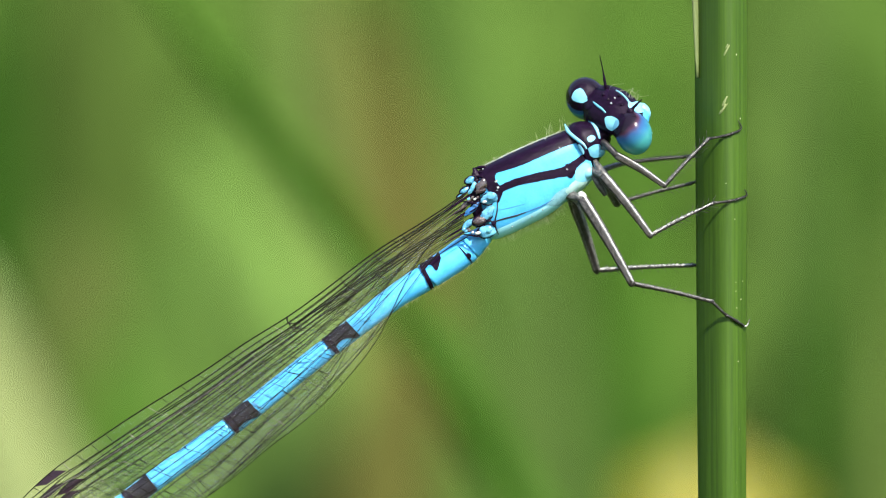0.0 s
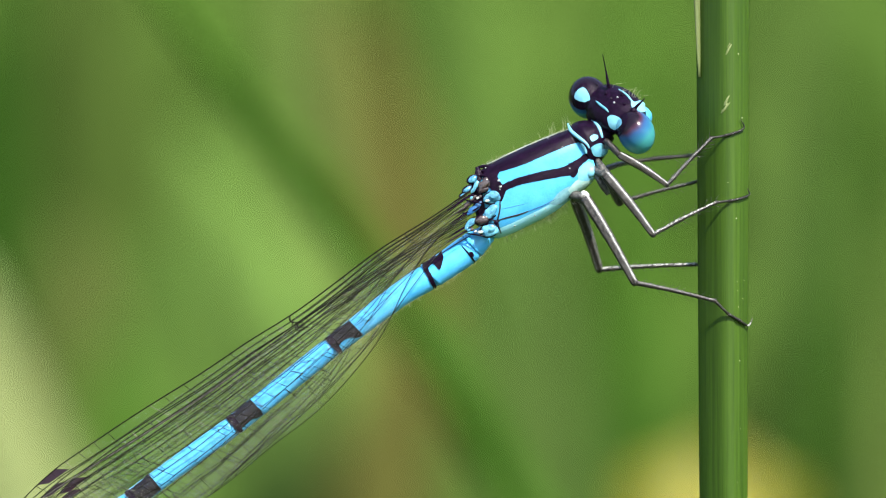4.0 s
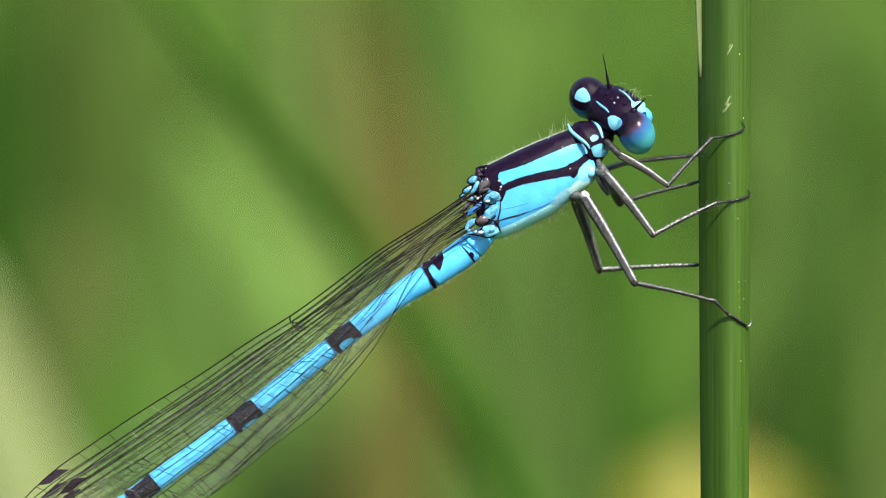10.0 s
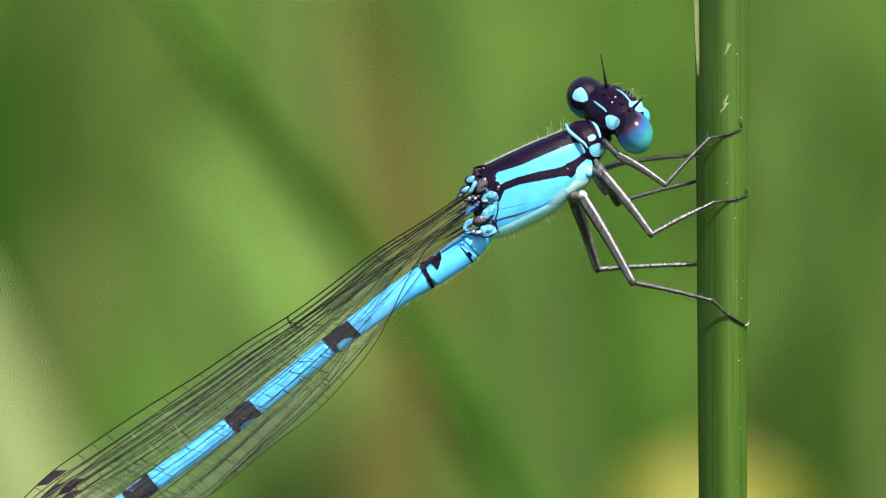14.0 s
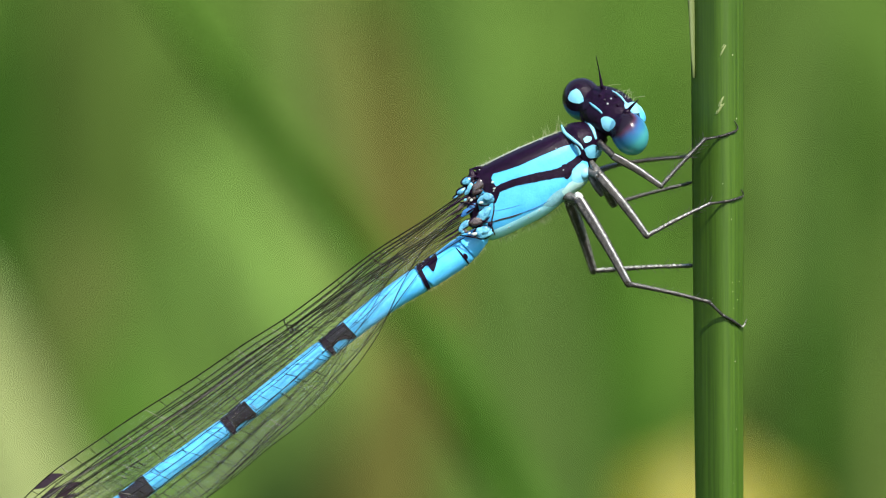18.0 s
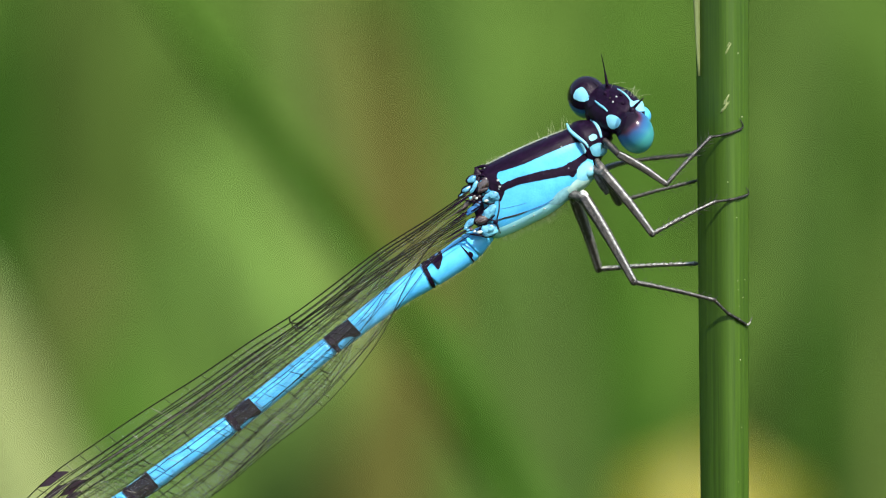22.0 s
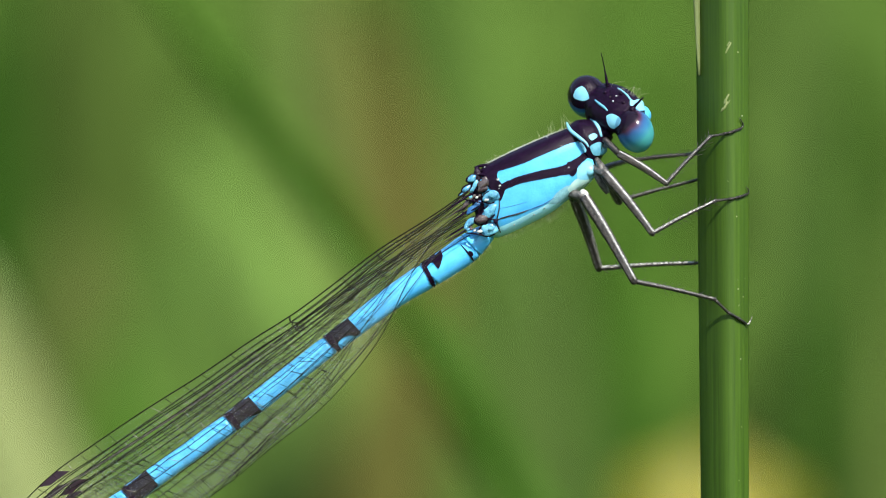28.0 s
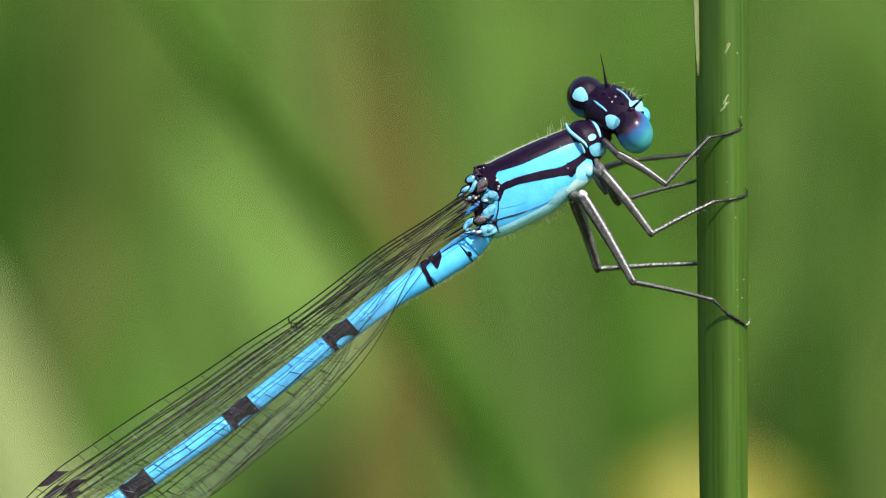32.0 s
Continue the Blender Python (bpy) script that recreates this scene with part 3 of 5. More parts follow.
    for a in ([(0.70, -0.72, 1.72), (1.00, -0.88, 1.66), (1.36, -0.98, 1.58)], [(0.60, -0.72, 1.24), (0.90, -0.80, 1.30), (1.25, -0.92, 1.50)], [(0.72, -0.78, 0.52), (1.05, -0.95, 0.48), (1.40, -0.98, 0.42)], [(1.50, -0.98, 1.05), (1.68, -1.02, 1.00), (1.84, -1.02, 0.95)]):
        part("hinge_ridge", tube(a, [0.018, 0.034, 0.018], 6), BLACK, thorax)
    mark("hip_mark", spot([(4.408, 0, 2.102), (4.694, 0, 2.429), (5.02, 0, 2.551), (5.306, 0, 2.51), (5.347, 0, 2.306), (5.02, 0, 2.061), (4.612, 0, 1.857)], tt, 0.018), GREEN_PALE, thorax)
    mark("hip_mark", spot([(3.74, 0, 1.60), (4.10, 0, 2.02), (4.50, 0, 2.24), (4.78, 0, 2.10), (4.61, 0, 1.82), (4.10, 0, 1.56)], tt, 0.012), ASH, thorax, "ash grey patch above the hind leg")
    # white sparkles on the cuticle, painted as tiny pearly beads
    flecks = []
    for p in ((1.796, 0, 3.245), (2.224, 0, 3.49), (3.204, 0, 1.184), (2.49, 0, 0.816), (3.592, 0, 1.429), (2.878, 0, 3.653), (3.694, 0, 3.959), (1.959, 0, 2.122), (4.469, 0, 2.878), (1.449, 0, 2.878), (4.204, 0, 3.653)):
        flecks.append(ball(laid(p, tt, 0.02), (0.028, 0.02, 0.024), None, 6, 8))
    part("sparkle_fleck", joined(flecks)[:2], PEARL, thorax, "tiny pale flecks painted as sparkles", kind="stuff")
    # the bright highlight along the back's keel, painted as a pearly line
    part("keel", tube([(1.18, 0, 2.90), (1.714, 0, 3.125), (2.469, 0, 3.492), (3.388, 0, 3.90), (4.102, 0, 4.185), (4.45, 0, 4.30)], [0.008, 0.018, 0.022, 0.020, 0.016, 0.008], 8, 40), PEARL, thorax, "thin keel along the back with its highlight painted pale")
    make_hair(thorax, tt)
    make_front(body)
    make_head(body)
    abdomen = make_abdomen(body)
    wings = make_wings(body)
    make_legs(body)
    for p, r, m in (((4.479, -0.3, 1.975), 0.17, BLUE_PALE), ((5.199, -0.6, 2.742), 0.2, PEARL_BLUE), ((5.655, -0.4, 3.478), 0.17, BLUE_PALE)):
        part("hip_plate", ball(p, (r * 1.2, r, r), ((0.75, 0, 0.66), (0, 1, 0), (-0.66, 0, 0.75)), 10, 14), m, thorax)
    for a, r in (([(5.449, -0.45, 3.192), (5.638, -0.75, 2.819), (5.879, -0.8, 2.331), (6.006, -0.7, 2.09)], 0.19), ([(5.329, -0.4, 2.868), (5.526, -0.55, 2.499), (5.853, -0.5, 1.931)], 0.16),
                 ([(4.556, -0.4, 2.095), (4.707, -0.7, 1.887), (4.868, -0.75, 1.602)], 0.13), ([(5.614, -0.4, 3.641), (5.965, -0.7, 3.632), (6.28, -0.9, 3.302)], 0.12)):
        part("hip_plate", tube(a, [r * 0.5, r, r * 1.05, r * 0.6], 14, 14, 0.8), LEG_GREY, thorax, "dark grey hip joint")
    return body, abdomen, wings


def make_hair(thorax, tree):
    """Fine pale hair along the back and the underside."""
    rng = random.Random(11)
    shapes = []

    def tuft(a, b, count, long, way, spread, r=0.0075):
        for _ in range(count):
            p = Vector(a).lerp(Vector(b), rng.random())
            w = Vector((way[0] + rng.gauss(0, spread), rng.gauss(0, 0.5), way[1] + rng.gauss(0, spread))).normalized()
            n = rng.uniform(0.5, 1.15) * long
            q = Vector((p.x, rng.uniform(-0.35, 0.25), p.z))
            shapes.append(tube([q, q + w * n * 0.55 + Vector((rng.gauss(0, 0.03), 0, 0.02)), q + w * n], [r, r * 0.8, r * 0.3], 4, 5))
    tuft((3.388, 0, 3.816), (4.531, 0, 4.224), 12, 0.62, (-0.2, 1), 0.16, 0.006)
    tuft((1.551, 0, 2.959), (3.388, 0, 3.796), 22, 0.30, (-0.25, 1), 0.25, 0.005)
    tuft((4.408, 0, 4.265), (4.816, 0, 4.469), 5, 0.5, (-0.5, 1), 0.2, 0.006)
    tuft((1.347, 0, 2.898), (4.49, 0, 4.265), 300, 0.16, (-0.2, 1), 0.6, 0.0046)
    tuft((1.959, 0, 0.429), (3.898, 0, 1.286), 150, 0.36, (0.35, -1), 0.45, 0.0054)
    tuft((3.592, 0, 1.143), (4.612, 0, 1.898), 80, 0.40, (0.4, -1), 0.45, 0.0054)
    part("hair", joined(shapes)[:2], HAIR, thorax, "fine yellowish hair", kind="stuff")


def make_front(body):
    """The narrow front collar of the thorax and the neck."""
    pr = barrel([((4.449, 0, 4.388), (5.306, 0, 2.878)), ((4.735, 0, 4.571), (5.51, 0, 3)), ((5.184, 0, 4.612), (5.714, 0, 3.286)), ((5.531, 0, 4.49), (5.918, 0, 3.653)), ((5.796, 0, 4.551), (6.082, 0, 3.939))],
                [0.85, 0.88, 0.72, 0.5, 0.4])
    collar = part("front_collar", pr, BLACK, body, "black collar edged with blue")
    tr = tree_of(pr)
    part("blue_rim", tube([(4.403, -0.15, 4.484), (4.508, -0.6, 4.204), (4.779, -0.95, 3.948), (5.036, -1.08, 3.742), (5.137, -1.1, 3.58)], [0.03, 0.065, 0.07, 0.06, 0.03], 8, 24), PEARL_BLUE, collar)
    part("blue_rim", line_on([(5.265, 0, 4.633), (5.449, 0, 4.469), (5.571, 0, 4.245), (5.653, 0, 3.98)], 0.075, tr), PEARL_BLUE, collar)
    part("blue_spot", spot([(5.184, 0, 4), (5.347, 0, 4.102), (5.49, 0, 4.041), (5.449, 0, 3.918), (5.265, 0, 3.857)], tr, 0.02), PEARL_BLUE, collar)
    part("blue_flank", spot([(5.224, 0, 3.633), (5.429, 0, 3.755), (5.633, 0, 3.776), (5.776, 0, 3.571), (5.612, 0, 3.327), (5.347, 0, 3.347)], tr, 0.02), BLUE_PALE, collar)
    part("blue_flank", spot([(4.816, 0, 3.735), (4.939, 0, 3.776), (5.102, 0, 3.531), (5.061, 0, 3.408), (4.939, 0, 3.49)], tr, 0.03), PEARL_BLUE, collar)
    part("neck", tube([(5.592, 0, 4.143), (5.878, 0, 4.388), (6.082, 0, 4.612)], [0.4, 0.36, 0.4], 16, 8), BLACK, collar)


def make_head(body):
    """A wide head seen from above and behind, with two round eyes."""
    near, far, mid = Vector((6.824, -0.95, 4.151)), Vector((5.204, 0.95, 5.471)), Vector((6.122, 0, 5))
    e1 = (near - far).normalized()
    up = Vector((-0.35, -0.62, 0.70))
    up = (up - e1 * up.dot(e1)).normalized()
    fw = up.cross(e1)
    cap = ball(mid, (1.45, 0.90, 0.62), (e1, fw, up), 18, 30)
    head = part("head", cap, BLACK, body, "black head with blue spots", at=mid)
    ways = ((0.94, 0, 0.34), (0, 1, 0), (-0.34, 0, 0.94))
    en, ef = ball(near, (0.66, 0.74, 0.80), ways, 22, 36), ball(far, (0.73, 0.76, 0.79), ways, 22, 36)
    part("compound_eye", en, EYE_NEAR, head, "blue eye with a dark brown cap", at=near)
    part("compound_eye", ef, EYE_FAR, head, "blue eye with a dark brown cap", at=far)
    nape = ball((5.481, 0.25, 4.826), (0.42, 0.4, 0.36), (e1, fw, up), 12, 18)
    part("nape", nape, BLACK, head)
    tr = tree_of(cap, en, ef)
    part("eye_patch", spot([(5.714, 0, 4.673), (5.918, 0, 4.898), (6.286, 0, 4.959), (6.571, 0, 4.796), (6.49, 0, 4.388), (6.286, 0, 4.041), (5.959, 0, 3.98), (5.673, 0, 4.184)], tr, 0.02, 48, 8), BLACK, head)
    part("blue_spot", spot([(5.857, 0, 4.714), (5.98, 0, 4.796), (6.184, 0, 4.755), (6.388, 0, 4.592), (6.327, 0, 4.388), (6.143, 0, 4.286), (5.959, 0, 4.367), (5.878, 0, 4.551)], tr, 0.045), PEARL_BLUE, head)
    part("eye_patch", spot([(4.571, 0, 5.327), (4.694, 0, 5.735), (5.02, 0, 5.959), (5.347, 0, 5.776), (5.49, 0, 5.367), (5.306, 0, 5.082), (4.939, 0, 5), (4.653, 0, 5.122)], tr, 0.02, 48, 8), BLACK, head)
    part("blue_spot", spot([(4.959, 0, 5.796), (5.082, 0, 5.714), (5.184, 0, 5.51), (5.245, 0, 5.327), (5.02, 0, 5.286), (4.776, 0, 5.347), (4.673, 0, 5.469), (4.776, 0, 5.694)], tr, 0.045), PEARL_BLUE, head)
    part("blue_bar", line_on([(5.429, 0, 5.306), (5.592, 0, 5.163), (5.755, 0, 5.041), (5.878, 0, 4.918)], 0.05, tr), BLUE_PALE, head)
    part("brow_line", line_on([(6.245, 0, 5.735), (6.408, 0, 5.633), (6.571, 0, 5.49), (6.714, 0, 5.306), (6.816, 0, 5.143)], 0.04, tr), PEARL_BLUE, head)
    part("brow_spot", spot([(6.694, 0, 5.327), (6.837, 0, 5.245), (6.898, 0, 5.082), (6.796, 0, 5), (6.694, 0, 5.122)], tr, 0.03), PEARL_BLUE, head)
    for p in ((6.082, 0, 5.245), (6.204, 0, 5.429), (5.98, 0, 5.388)):
        part("ocellus", ball(laid(p, tr, 0.03), (0.038, 0.035, 0.038), None, 8, 10), PEARL if p[0] > 6.0 else BROWN, head)
    for p, r in (((5.898, 0, 5.837), 0.10), ((6.776, 0, 4.959), 0.14), ((6.367, 0, 5.531), 0.08), ((5.796, 0, 5.571), 0.07), ((6.449, 0, 5.204), 0.07)):
        part("bump", ball(laid(p, tr, 0.0), (r, r, r), None, 8, 12), BLACK, head)
    part("antenna", tube([(5.873, -0.1, 5.852), (5.809, -0.15, 6.196), (5.746, -0.2, 6.54), (5.641, -0.25, 7.006)], [0.060, 0.046, 0.022, 0.018, 0.010], 8, 18), BLACK, head)
    part("antenna", tube([(6.731, -0.8, 4.906), (6.815, -1.1, 5.056), (6.911, -1.2, 5.153), (7.107, -1.3, 5.35)], [0.075, 0.062, 0.048, 0.022], 8, 14), BLACK, head)
    part("face_plate", ball(Vector((6.955, -0.42, 5.084)), (0.20, 0.24, 0.24), (e1, fw, up), 12, 18), PEARL_BLUE, head, "pale blue face")
    part("face_mark", spot([(6.796, 0, 5.245), (6.98, 0, 5.286), (7.163, 0, 5.143), (7.204, 0, 4.939), (7.02, 0, 4.898), (6.857, 0, 5)], tree_of(cap), 0.05), PEARL_BLUE, head)
    lip = part("upper_lip", ball(Vector((7.251, 0.1, 4.984)), (0.33, 0.27, 0.23), ((0.55, 0.1, -0.83), (0, 1, 0), (0.83, 0, 0.55)), 14, 20), PEARL_BLUE, head, "pale blue upper lip", at=(7.251, 0.1, 4.984))
    part("cheek", ball(Vector((7.117, -0.1, 4.772)), (0.36, 0.36, 0.32), ((0.6, 0, -0.8), (0, 1, 0), (0.8, 0, 0.6)), 14, 20), BLUE, head, "blue cheek behind the eye")
    LIP.append(lip)
    rng = random.Random(3)
    hair = []
    for _ in range(20):
        p = Vector((6, 0, 5.776)).lerp(Vector((7.163, 0, 5.286)), rng.random())
        q = laid(p, tr, 0.0)
        w = Vector((0.35 + rng.gauss(0, 0.4), rng.gauss(-0.2, 0.4), 1 + rng.gauss(0, 0.3))).normalized()
        n = rng.uniform(0.15, 0.45)
        hair.append(tube([q, q + w * n * 0.6, q + w * n + Vector((rng.gauss(0.08, 0.1), 0, -0.05))], [0.0055, 0.0045, 0.002], 4, 5))
    part("hair", joined(hair)[:2], HAIR, head, "fine pale hair", kind="stuff")


def make_abdomen(body):
    """Ten slender blue segments, each with a black mark at its hind end."""
    joint = Vector((1.592, 0, 0.327))
    ends = [((1.306, 0, 0.796), (1.796, 0, 0.347)), ((0.633, 0, 0.469), (1.204, 0, -0.388)), ((-0.122, 0, -0.082), (0.449, 0, -0.939)), ((-0.898, 0, -0.612), (-0.347, 0, -1.429)), ((-1.918, 0, -1.327), (-1.408, 0, -2.041)), ((-2.939, 0, -2.122), (-2.449, 0, -2.776)),
            ((-3.755, 0, -2.776), (-3.286, 0, -3.408)), ((-4.408, 0, -3.286), (-3.939, 0, -3.898)), ((-5.796, 0, -4.388), (-5.327, 0, -5)), ((-7.02, 0, -5.367), (-6.551, 0, -5.98)), ((-7.939, 0, -6.102), (-7.49, 0, -6.714)), ((-9.265, 0, -7.061), (-8.816, 0, -7.673)),
            ((-10.531, 0, -7.98), (-10.082, 0, -8.592)), ((-11.653, 0, -8.816), (-11.204, 0, -9.429)), ((-13.143, 0, -9.939), (-12.694, 0, -10.551)), ((-15.388, 0, -11.612), (-14.939, 0, -12.245)), ((-17.429, 0, -13.122), (-16.939, 0, -13.776)), ((-18.653, 0, -14), (-18.122, 0, -14.694)),
            ((-19.674, 0, -14.755), (-19.102, 0, -15.49)), ((-20.531, 0, -15.449), (-20.082, 0, -16.061))]
    n = 401
    tops, unders = spline([e[0] for e in ends], n), spline([e[1] for e in ends], n)
    whole = skin([[(tops[i] + unders[i]) / 2 + (tops[i] - unders[i]) / 2 * math.cos(g) + Vector((0, (tops[i] - unders[i]).length * 0.5 * math.sin(g), 0))
                   for g in (2 * math.pi * k / 24 for k in range(24))] for i in range(0, n, 4)])
    tr = tree_of(whole)

    def step(x):
        return min(range(n), key=lambda i: abs(tops[i].x - x))
    cuts = [0] + [step(x) for x in (0.6, -0.9, -4.4, -7.96, -11.65, -15.4, -18.2, -19.1, -19.9)] + [n - 1]
    abdomen = None
    for s in range(10):
        a, b = cuts[s], cuts[s + 1]
        rings = []
        for i in range(a, b + 1, 2 if b - a > 30 else 1):
            t = (i - a) / (b - a)
            swell = 1.0 - 0.10 * math.exp(-(t / 0.03) ** 2) + 0.045 * math.exp(-((1 - t) / 0.05) ** 2) - 0.06 * math.exp(-((1 - t) / 0.012) ** 2)
            c, h = (tops[i] + unders[i]) / 2, (tops[i] - unders[i]) / 2 * swell
            rings.append([c + h * math.cos(g) + Vector((0, h.length * math.sin(g), 0)) for g in (2 * math.pi * k / 28 for k in range(28))])
        shape = skin(rings)
        if s == 0:
            abdomen = part("abdomen", shape, ABDOMEN_BLUE, body, "slender segmented blue abdomen with black marks", at=joint)
        else:
            part("segment", shape, BLACK if s == 6 else ABDOMEN_BLUE, abdomen)
    for s in (3, 4, 5, 6):
        i = cuts[s]
        T, U = tops[i], unders[i]
        fwd = (tops[i - 6] - tops[i]).normalized()
        d = U - T
        run = 1.12
        low = {3: 0.62, 4: 0.78, 5: 0.92, 6: 0.96}[s]
        mark("black_mark", stripe([T - d * 0.02, T + fwd * run * 0.5 - d * 0.03, T + fwd * run - d * 0.03],
                                  [T + d * (low + 0.08), T + d * low + fwd * run * 0.33, T + d * (low + 0.03) + fwd * run * 0.58, T + d * max(0.93, low) + fwd * run * 0.84, T + d * max(0.93, low) + fwd * run * 0.99], tr, 0.03, 30, 12), GLOSSY_BLACK, abdomen, "black saddle mark")
        mark("black_ring", stripe([T - d * 0.02, T + d * 0.5, T + d * 1.02], [T + fwd * 0.24 - d * 0.02, T + d * 0.5 + fwd * 0.24, T + d * 1.02 + fwd * 0.14], tr, 0.032, 20, 5), BLACK, abdomen)
    mark("black_ring", stripe([(-0.878, 0, -0.592), (-0.694, 0, -0.959), (-0.429, 0, -1.49)], [(-0.73, 0, -0.53), (-0.55, 0, -0.90), (-0.335, 0, -1.39)], tr, 0.03, 20, 5), BLACK, abdomen)
    mark("black_mark", stripe([(-0.857, 0, -0.551), (-0.571, 0, -0.327), (-0.286, 0, -0.102), (-0.163, 0, -0.041)], [(-0.653, 0, -0.755), (-0.449, 0, -0.571), (-0.224, 0, -0.776), (-0.061, 0, -0.347)], tr, 0.03, 24, 8), BLACK, abdomen)
    mark("dark_line", line_on([(0.592, 0, 0.061), (0.776, 0, -0.143), (1, 0, -0.429), (1.061, 0, -0.551)], 0.035, tr, 12), BLACK, abdomen)
    mark("dark_line", spot([(0.857, 0, -0.122), (0.98, 0, -0.163), (1, 0, -0.306), (0.878, 0, -0.286)], tr, 0.03, 16, 3), BLACK, abdomen)
    rng = random.Random(5)
    fuzz = []
    for _ in range(280):
        i = int(rng.random() ** 1.3 * 110) + 4
        q = unders[i] + Vector((0, rng.uniform(-0.3, 0.2), 0.03))
        w = Vector((rng.gauss(0.3, 0.4), rng.gauss(0, 0.4), -1)).normalized()
        fuzz.append(tube([q, q + w * rng.uniform(0.07, 0.2)], [0.0045, 0.002], 4, 3))
    part("hair", joined(fuzz)[:2], HAIR, abdomen, "fine pale hair", kind="stuff")
    return abdomen


def wing_shape(front, rear, deep, seed, parent, hinge, nodus=0.40, mark=0.93):
    """One folded wing: a clear membrane with long veins, cross veins and a dark spot near the tip."""
    rng = random.Random(seed)
    N = 121
    F, R = spline(front, N), spline(rear, N)

    def at(s, c):
        s = min(1.0, max(0.0, s))
        k = s * (N - 1)
        i = min(int(k), N - 2)
        f, r = F[i].lerp(F[i + 1], k - i), R[i].lerp(R[i + 1], k - i)
        p = f.lerp(r, c)
        swell = (f - r).length
        p.y += deep(s) + 0.05 * swell * math.sin(c * math.pi * 5 + seed) * 0.35 + 0.16 * swell * c * (1 - c)
        return p
    grid = skin([[at(i / 60, c / 10) for c in range(11)] for i in range(61)], False)
    wing = part("wing", grid, FILM, parent, "clear folded wing with a net of dark veins", at=hinge)
    levels = [0.0, 0.052, 0.112, 0.178, 0.248, 0.335, 0.43, 0.53, 0.64, 0.77, 1.0]
    fall = [0, 0, 0, 0, 0.03, 0.06, 0.13, 0.24, 0.36, 0.42, 0]
    bends = [rng.uniform(-0.012, 0.012) if 2 < k < 10 else 0.0 for k in range(11)]

    def course(k, s):
        """How far across the wing the long vein k runs at s: evenly spread at the root, the hind ones falling away to the hind edge."""
        b = min(1.0, s / 0.36)
        b = b * b * (3 - 2 * b)
        return min(1.0, k / 10 * (1 - b) + levels[k] * b + bends[k] * math.sin(s * 6) + fall[k] * s ** 1.4)
    starts, stops = [], []
    for k in range(11):
        starts.append({0: 0.0, 1: 0.05, 2: 0.0, 3: 0.20, 4: 0.0, 5: 0.24, 6: 0.13, 7: 0.0, 8: 0.17, 9: 0.27, 10: 0.0}[k] + (rng.uniform(0, 0.03) if k in (3, 5, 6, 8, 9) else 0.0))
        full = nodus if k == 1 else 1.0 if k in (0, 10) else rng.uniform(0.92, 0.97)
        while k < 10 and course(k, full) > 0.985:
            full -= 0.01
        stops.append(full)
        pts = []
        for i in range(26):
            s = starts[k] + (stops[k] - starts[k]) * i / 25
            cc = course(k, s) + (rng.gauss(0, 0.004) if 4 < k < 10 else 0)
            if k in (3, 5, 6, 8, 9) and i < 6:
                trunk = {3: 2, 5: 4, 6: 4, 8: 7, 9: 8}[k]
                cc += (1 - i / 6) ** 2 * (course(trunk, s) - course(k, s))
            pts.append(at(s, min(1, max(0, cc))))
        r = (0.027 if k == 0 else 0.024 if k == 2 else 0.018 if k in (1, 3) else 0.0150)
        part("vein", tube(pts, [r * 0.9, r, r, r * 0.95, r * 0.85, r * 0.7] if k < 6 else [r * 0.8, r * 0.8, r * 0.9, r, r * 0.9, r * 0.7] if k < 10 else [r * 1.1, r, r * 0.9, r * 0.8, r * 0.7, r * 0.7], 5, 60), VEIN, wing)
    # cross veins run in rows over the wing, roughly square to its front edge
    cross = []
    s = 0.06
    while s < 1.08:
        s += rng.uniform(0.024, 0.037)
        for k in range(10):
            if rng.random() < (0.32 if k > 5 else 0.22 if k > 3 else 0.25) + (0.2 if deep(0) > 0 else 0.0):
                continue
            far_k = k + 1
            if k < 2 and s > nodus:
                if k == 1:
                    continue
                far_k = 2
            if k < 3 and s < nodus and rng.random() < 0.7:
                continue
            sa = s - 0.10 * course(k, s) + rng.gauss(0, 0.002 if k < 4 else 0.005)
            sb = sa - 0.10 * (course(far_k, s) - course(k, s)) + rng.gauss(0, 0.002 if k < 4 else 0.006)
            while far_k < 10 and sb > stops[far_k]:
                far_k += 1
            if sa < starts[k] + 0.01 or sb < starts[far_k] + 0.01 or (k != 1 and sa > min(0.985, stops[k])) or sb > 0.985 or (k > 2 and sa < 0.2):
                continue
            shape = tube([at(sa, course(k, sa)), at(sb, course(far_k, sb))], [0.0155, 0.0135, 0.0155], 4, 3)
            # some cross veins take the pale colour, as if they caught the sun
            cross.append((shape[0], shape[1], [1 if rng.random() < (0.36 if k < 2 else 0.2 if k < 4 else 0.06) else 0] * len(shape[1])))
    # the stout cross veins before the nodus
    for s0 in (0.13, 0.188, 0.26):
        shape = tube([at(s0, 0.0), at(s0 - 0.004, course(2, s0)), at(s0 - 0.016, course(4, s0))], [0.018, 0.017, 0.014], 5, 5)
        cross.append((shape[0], shape[1], [0] * len(shape[1])))
    part("vein_net", joined(cross), [VEIN, VEIN_GLINT], wing, kind="stuff")
    if deep(0) < -0.7:
        # a pleat along the wing, its sunlit brightness put into the grey
        fold = [at(s, course(3, s) + 0.012) for s in (0.40, 0.48, 0.56, 0.64, 0.72, 0.80, 0.88, 0.95)]
        part("vein_fold", tube(fold, [0.010, 0.030, 0.036, 0.034, 0.030, 0.012], 6, 50), FOLD, wing, "lengthwise fold painted greyish as if sunlit")
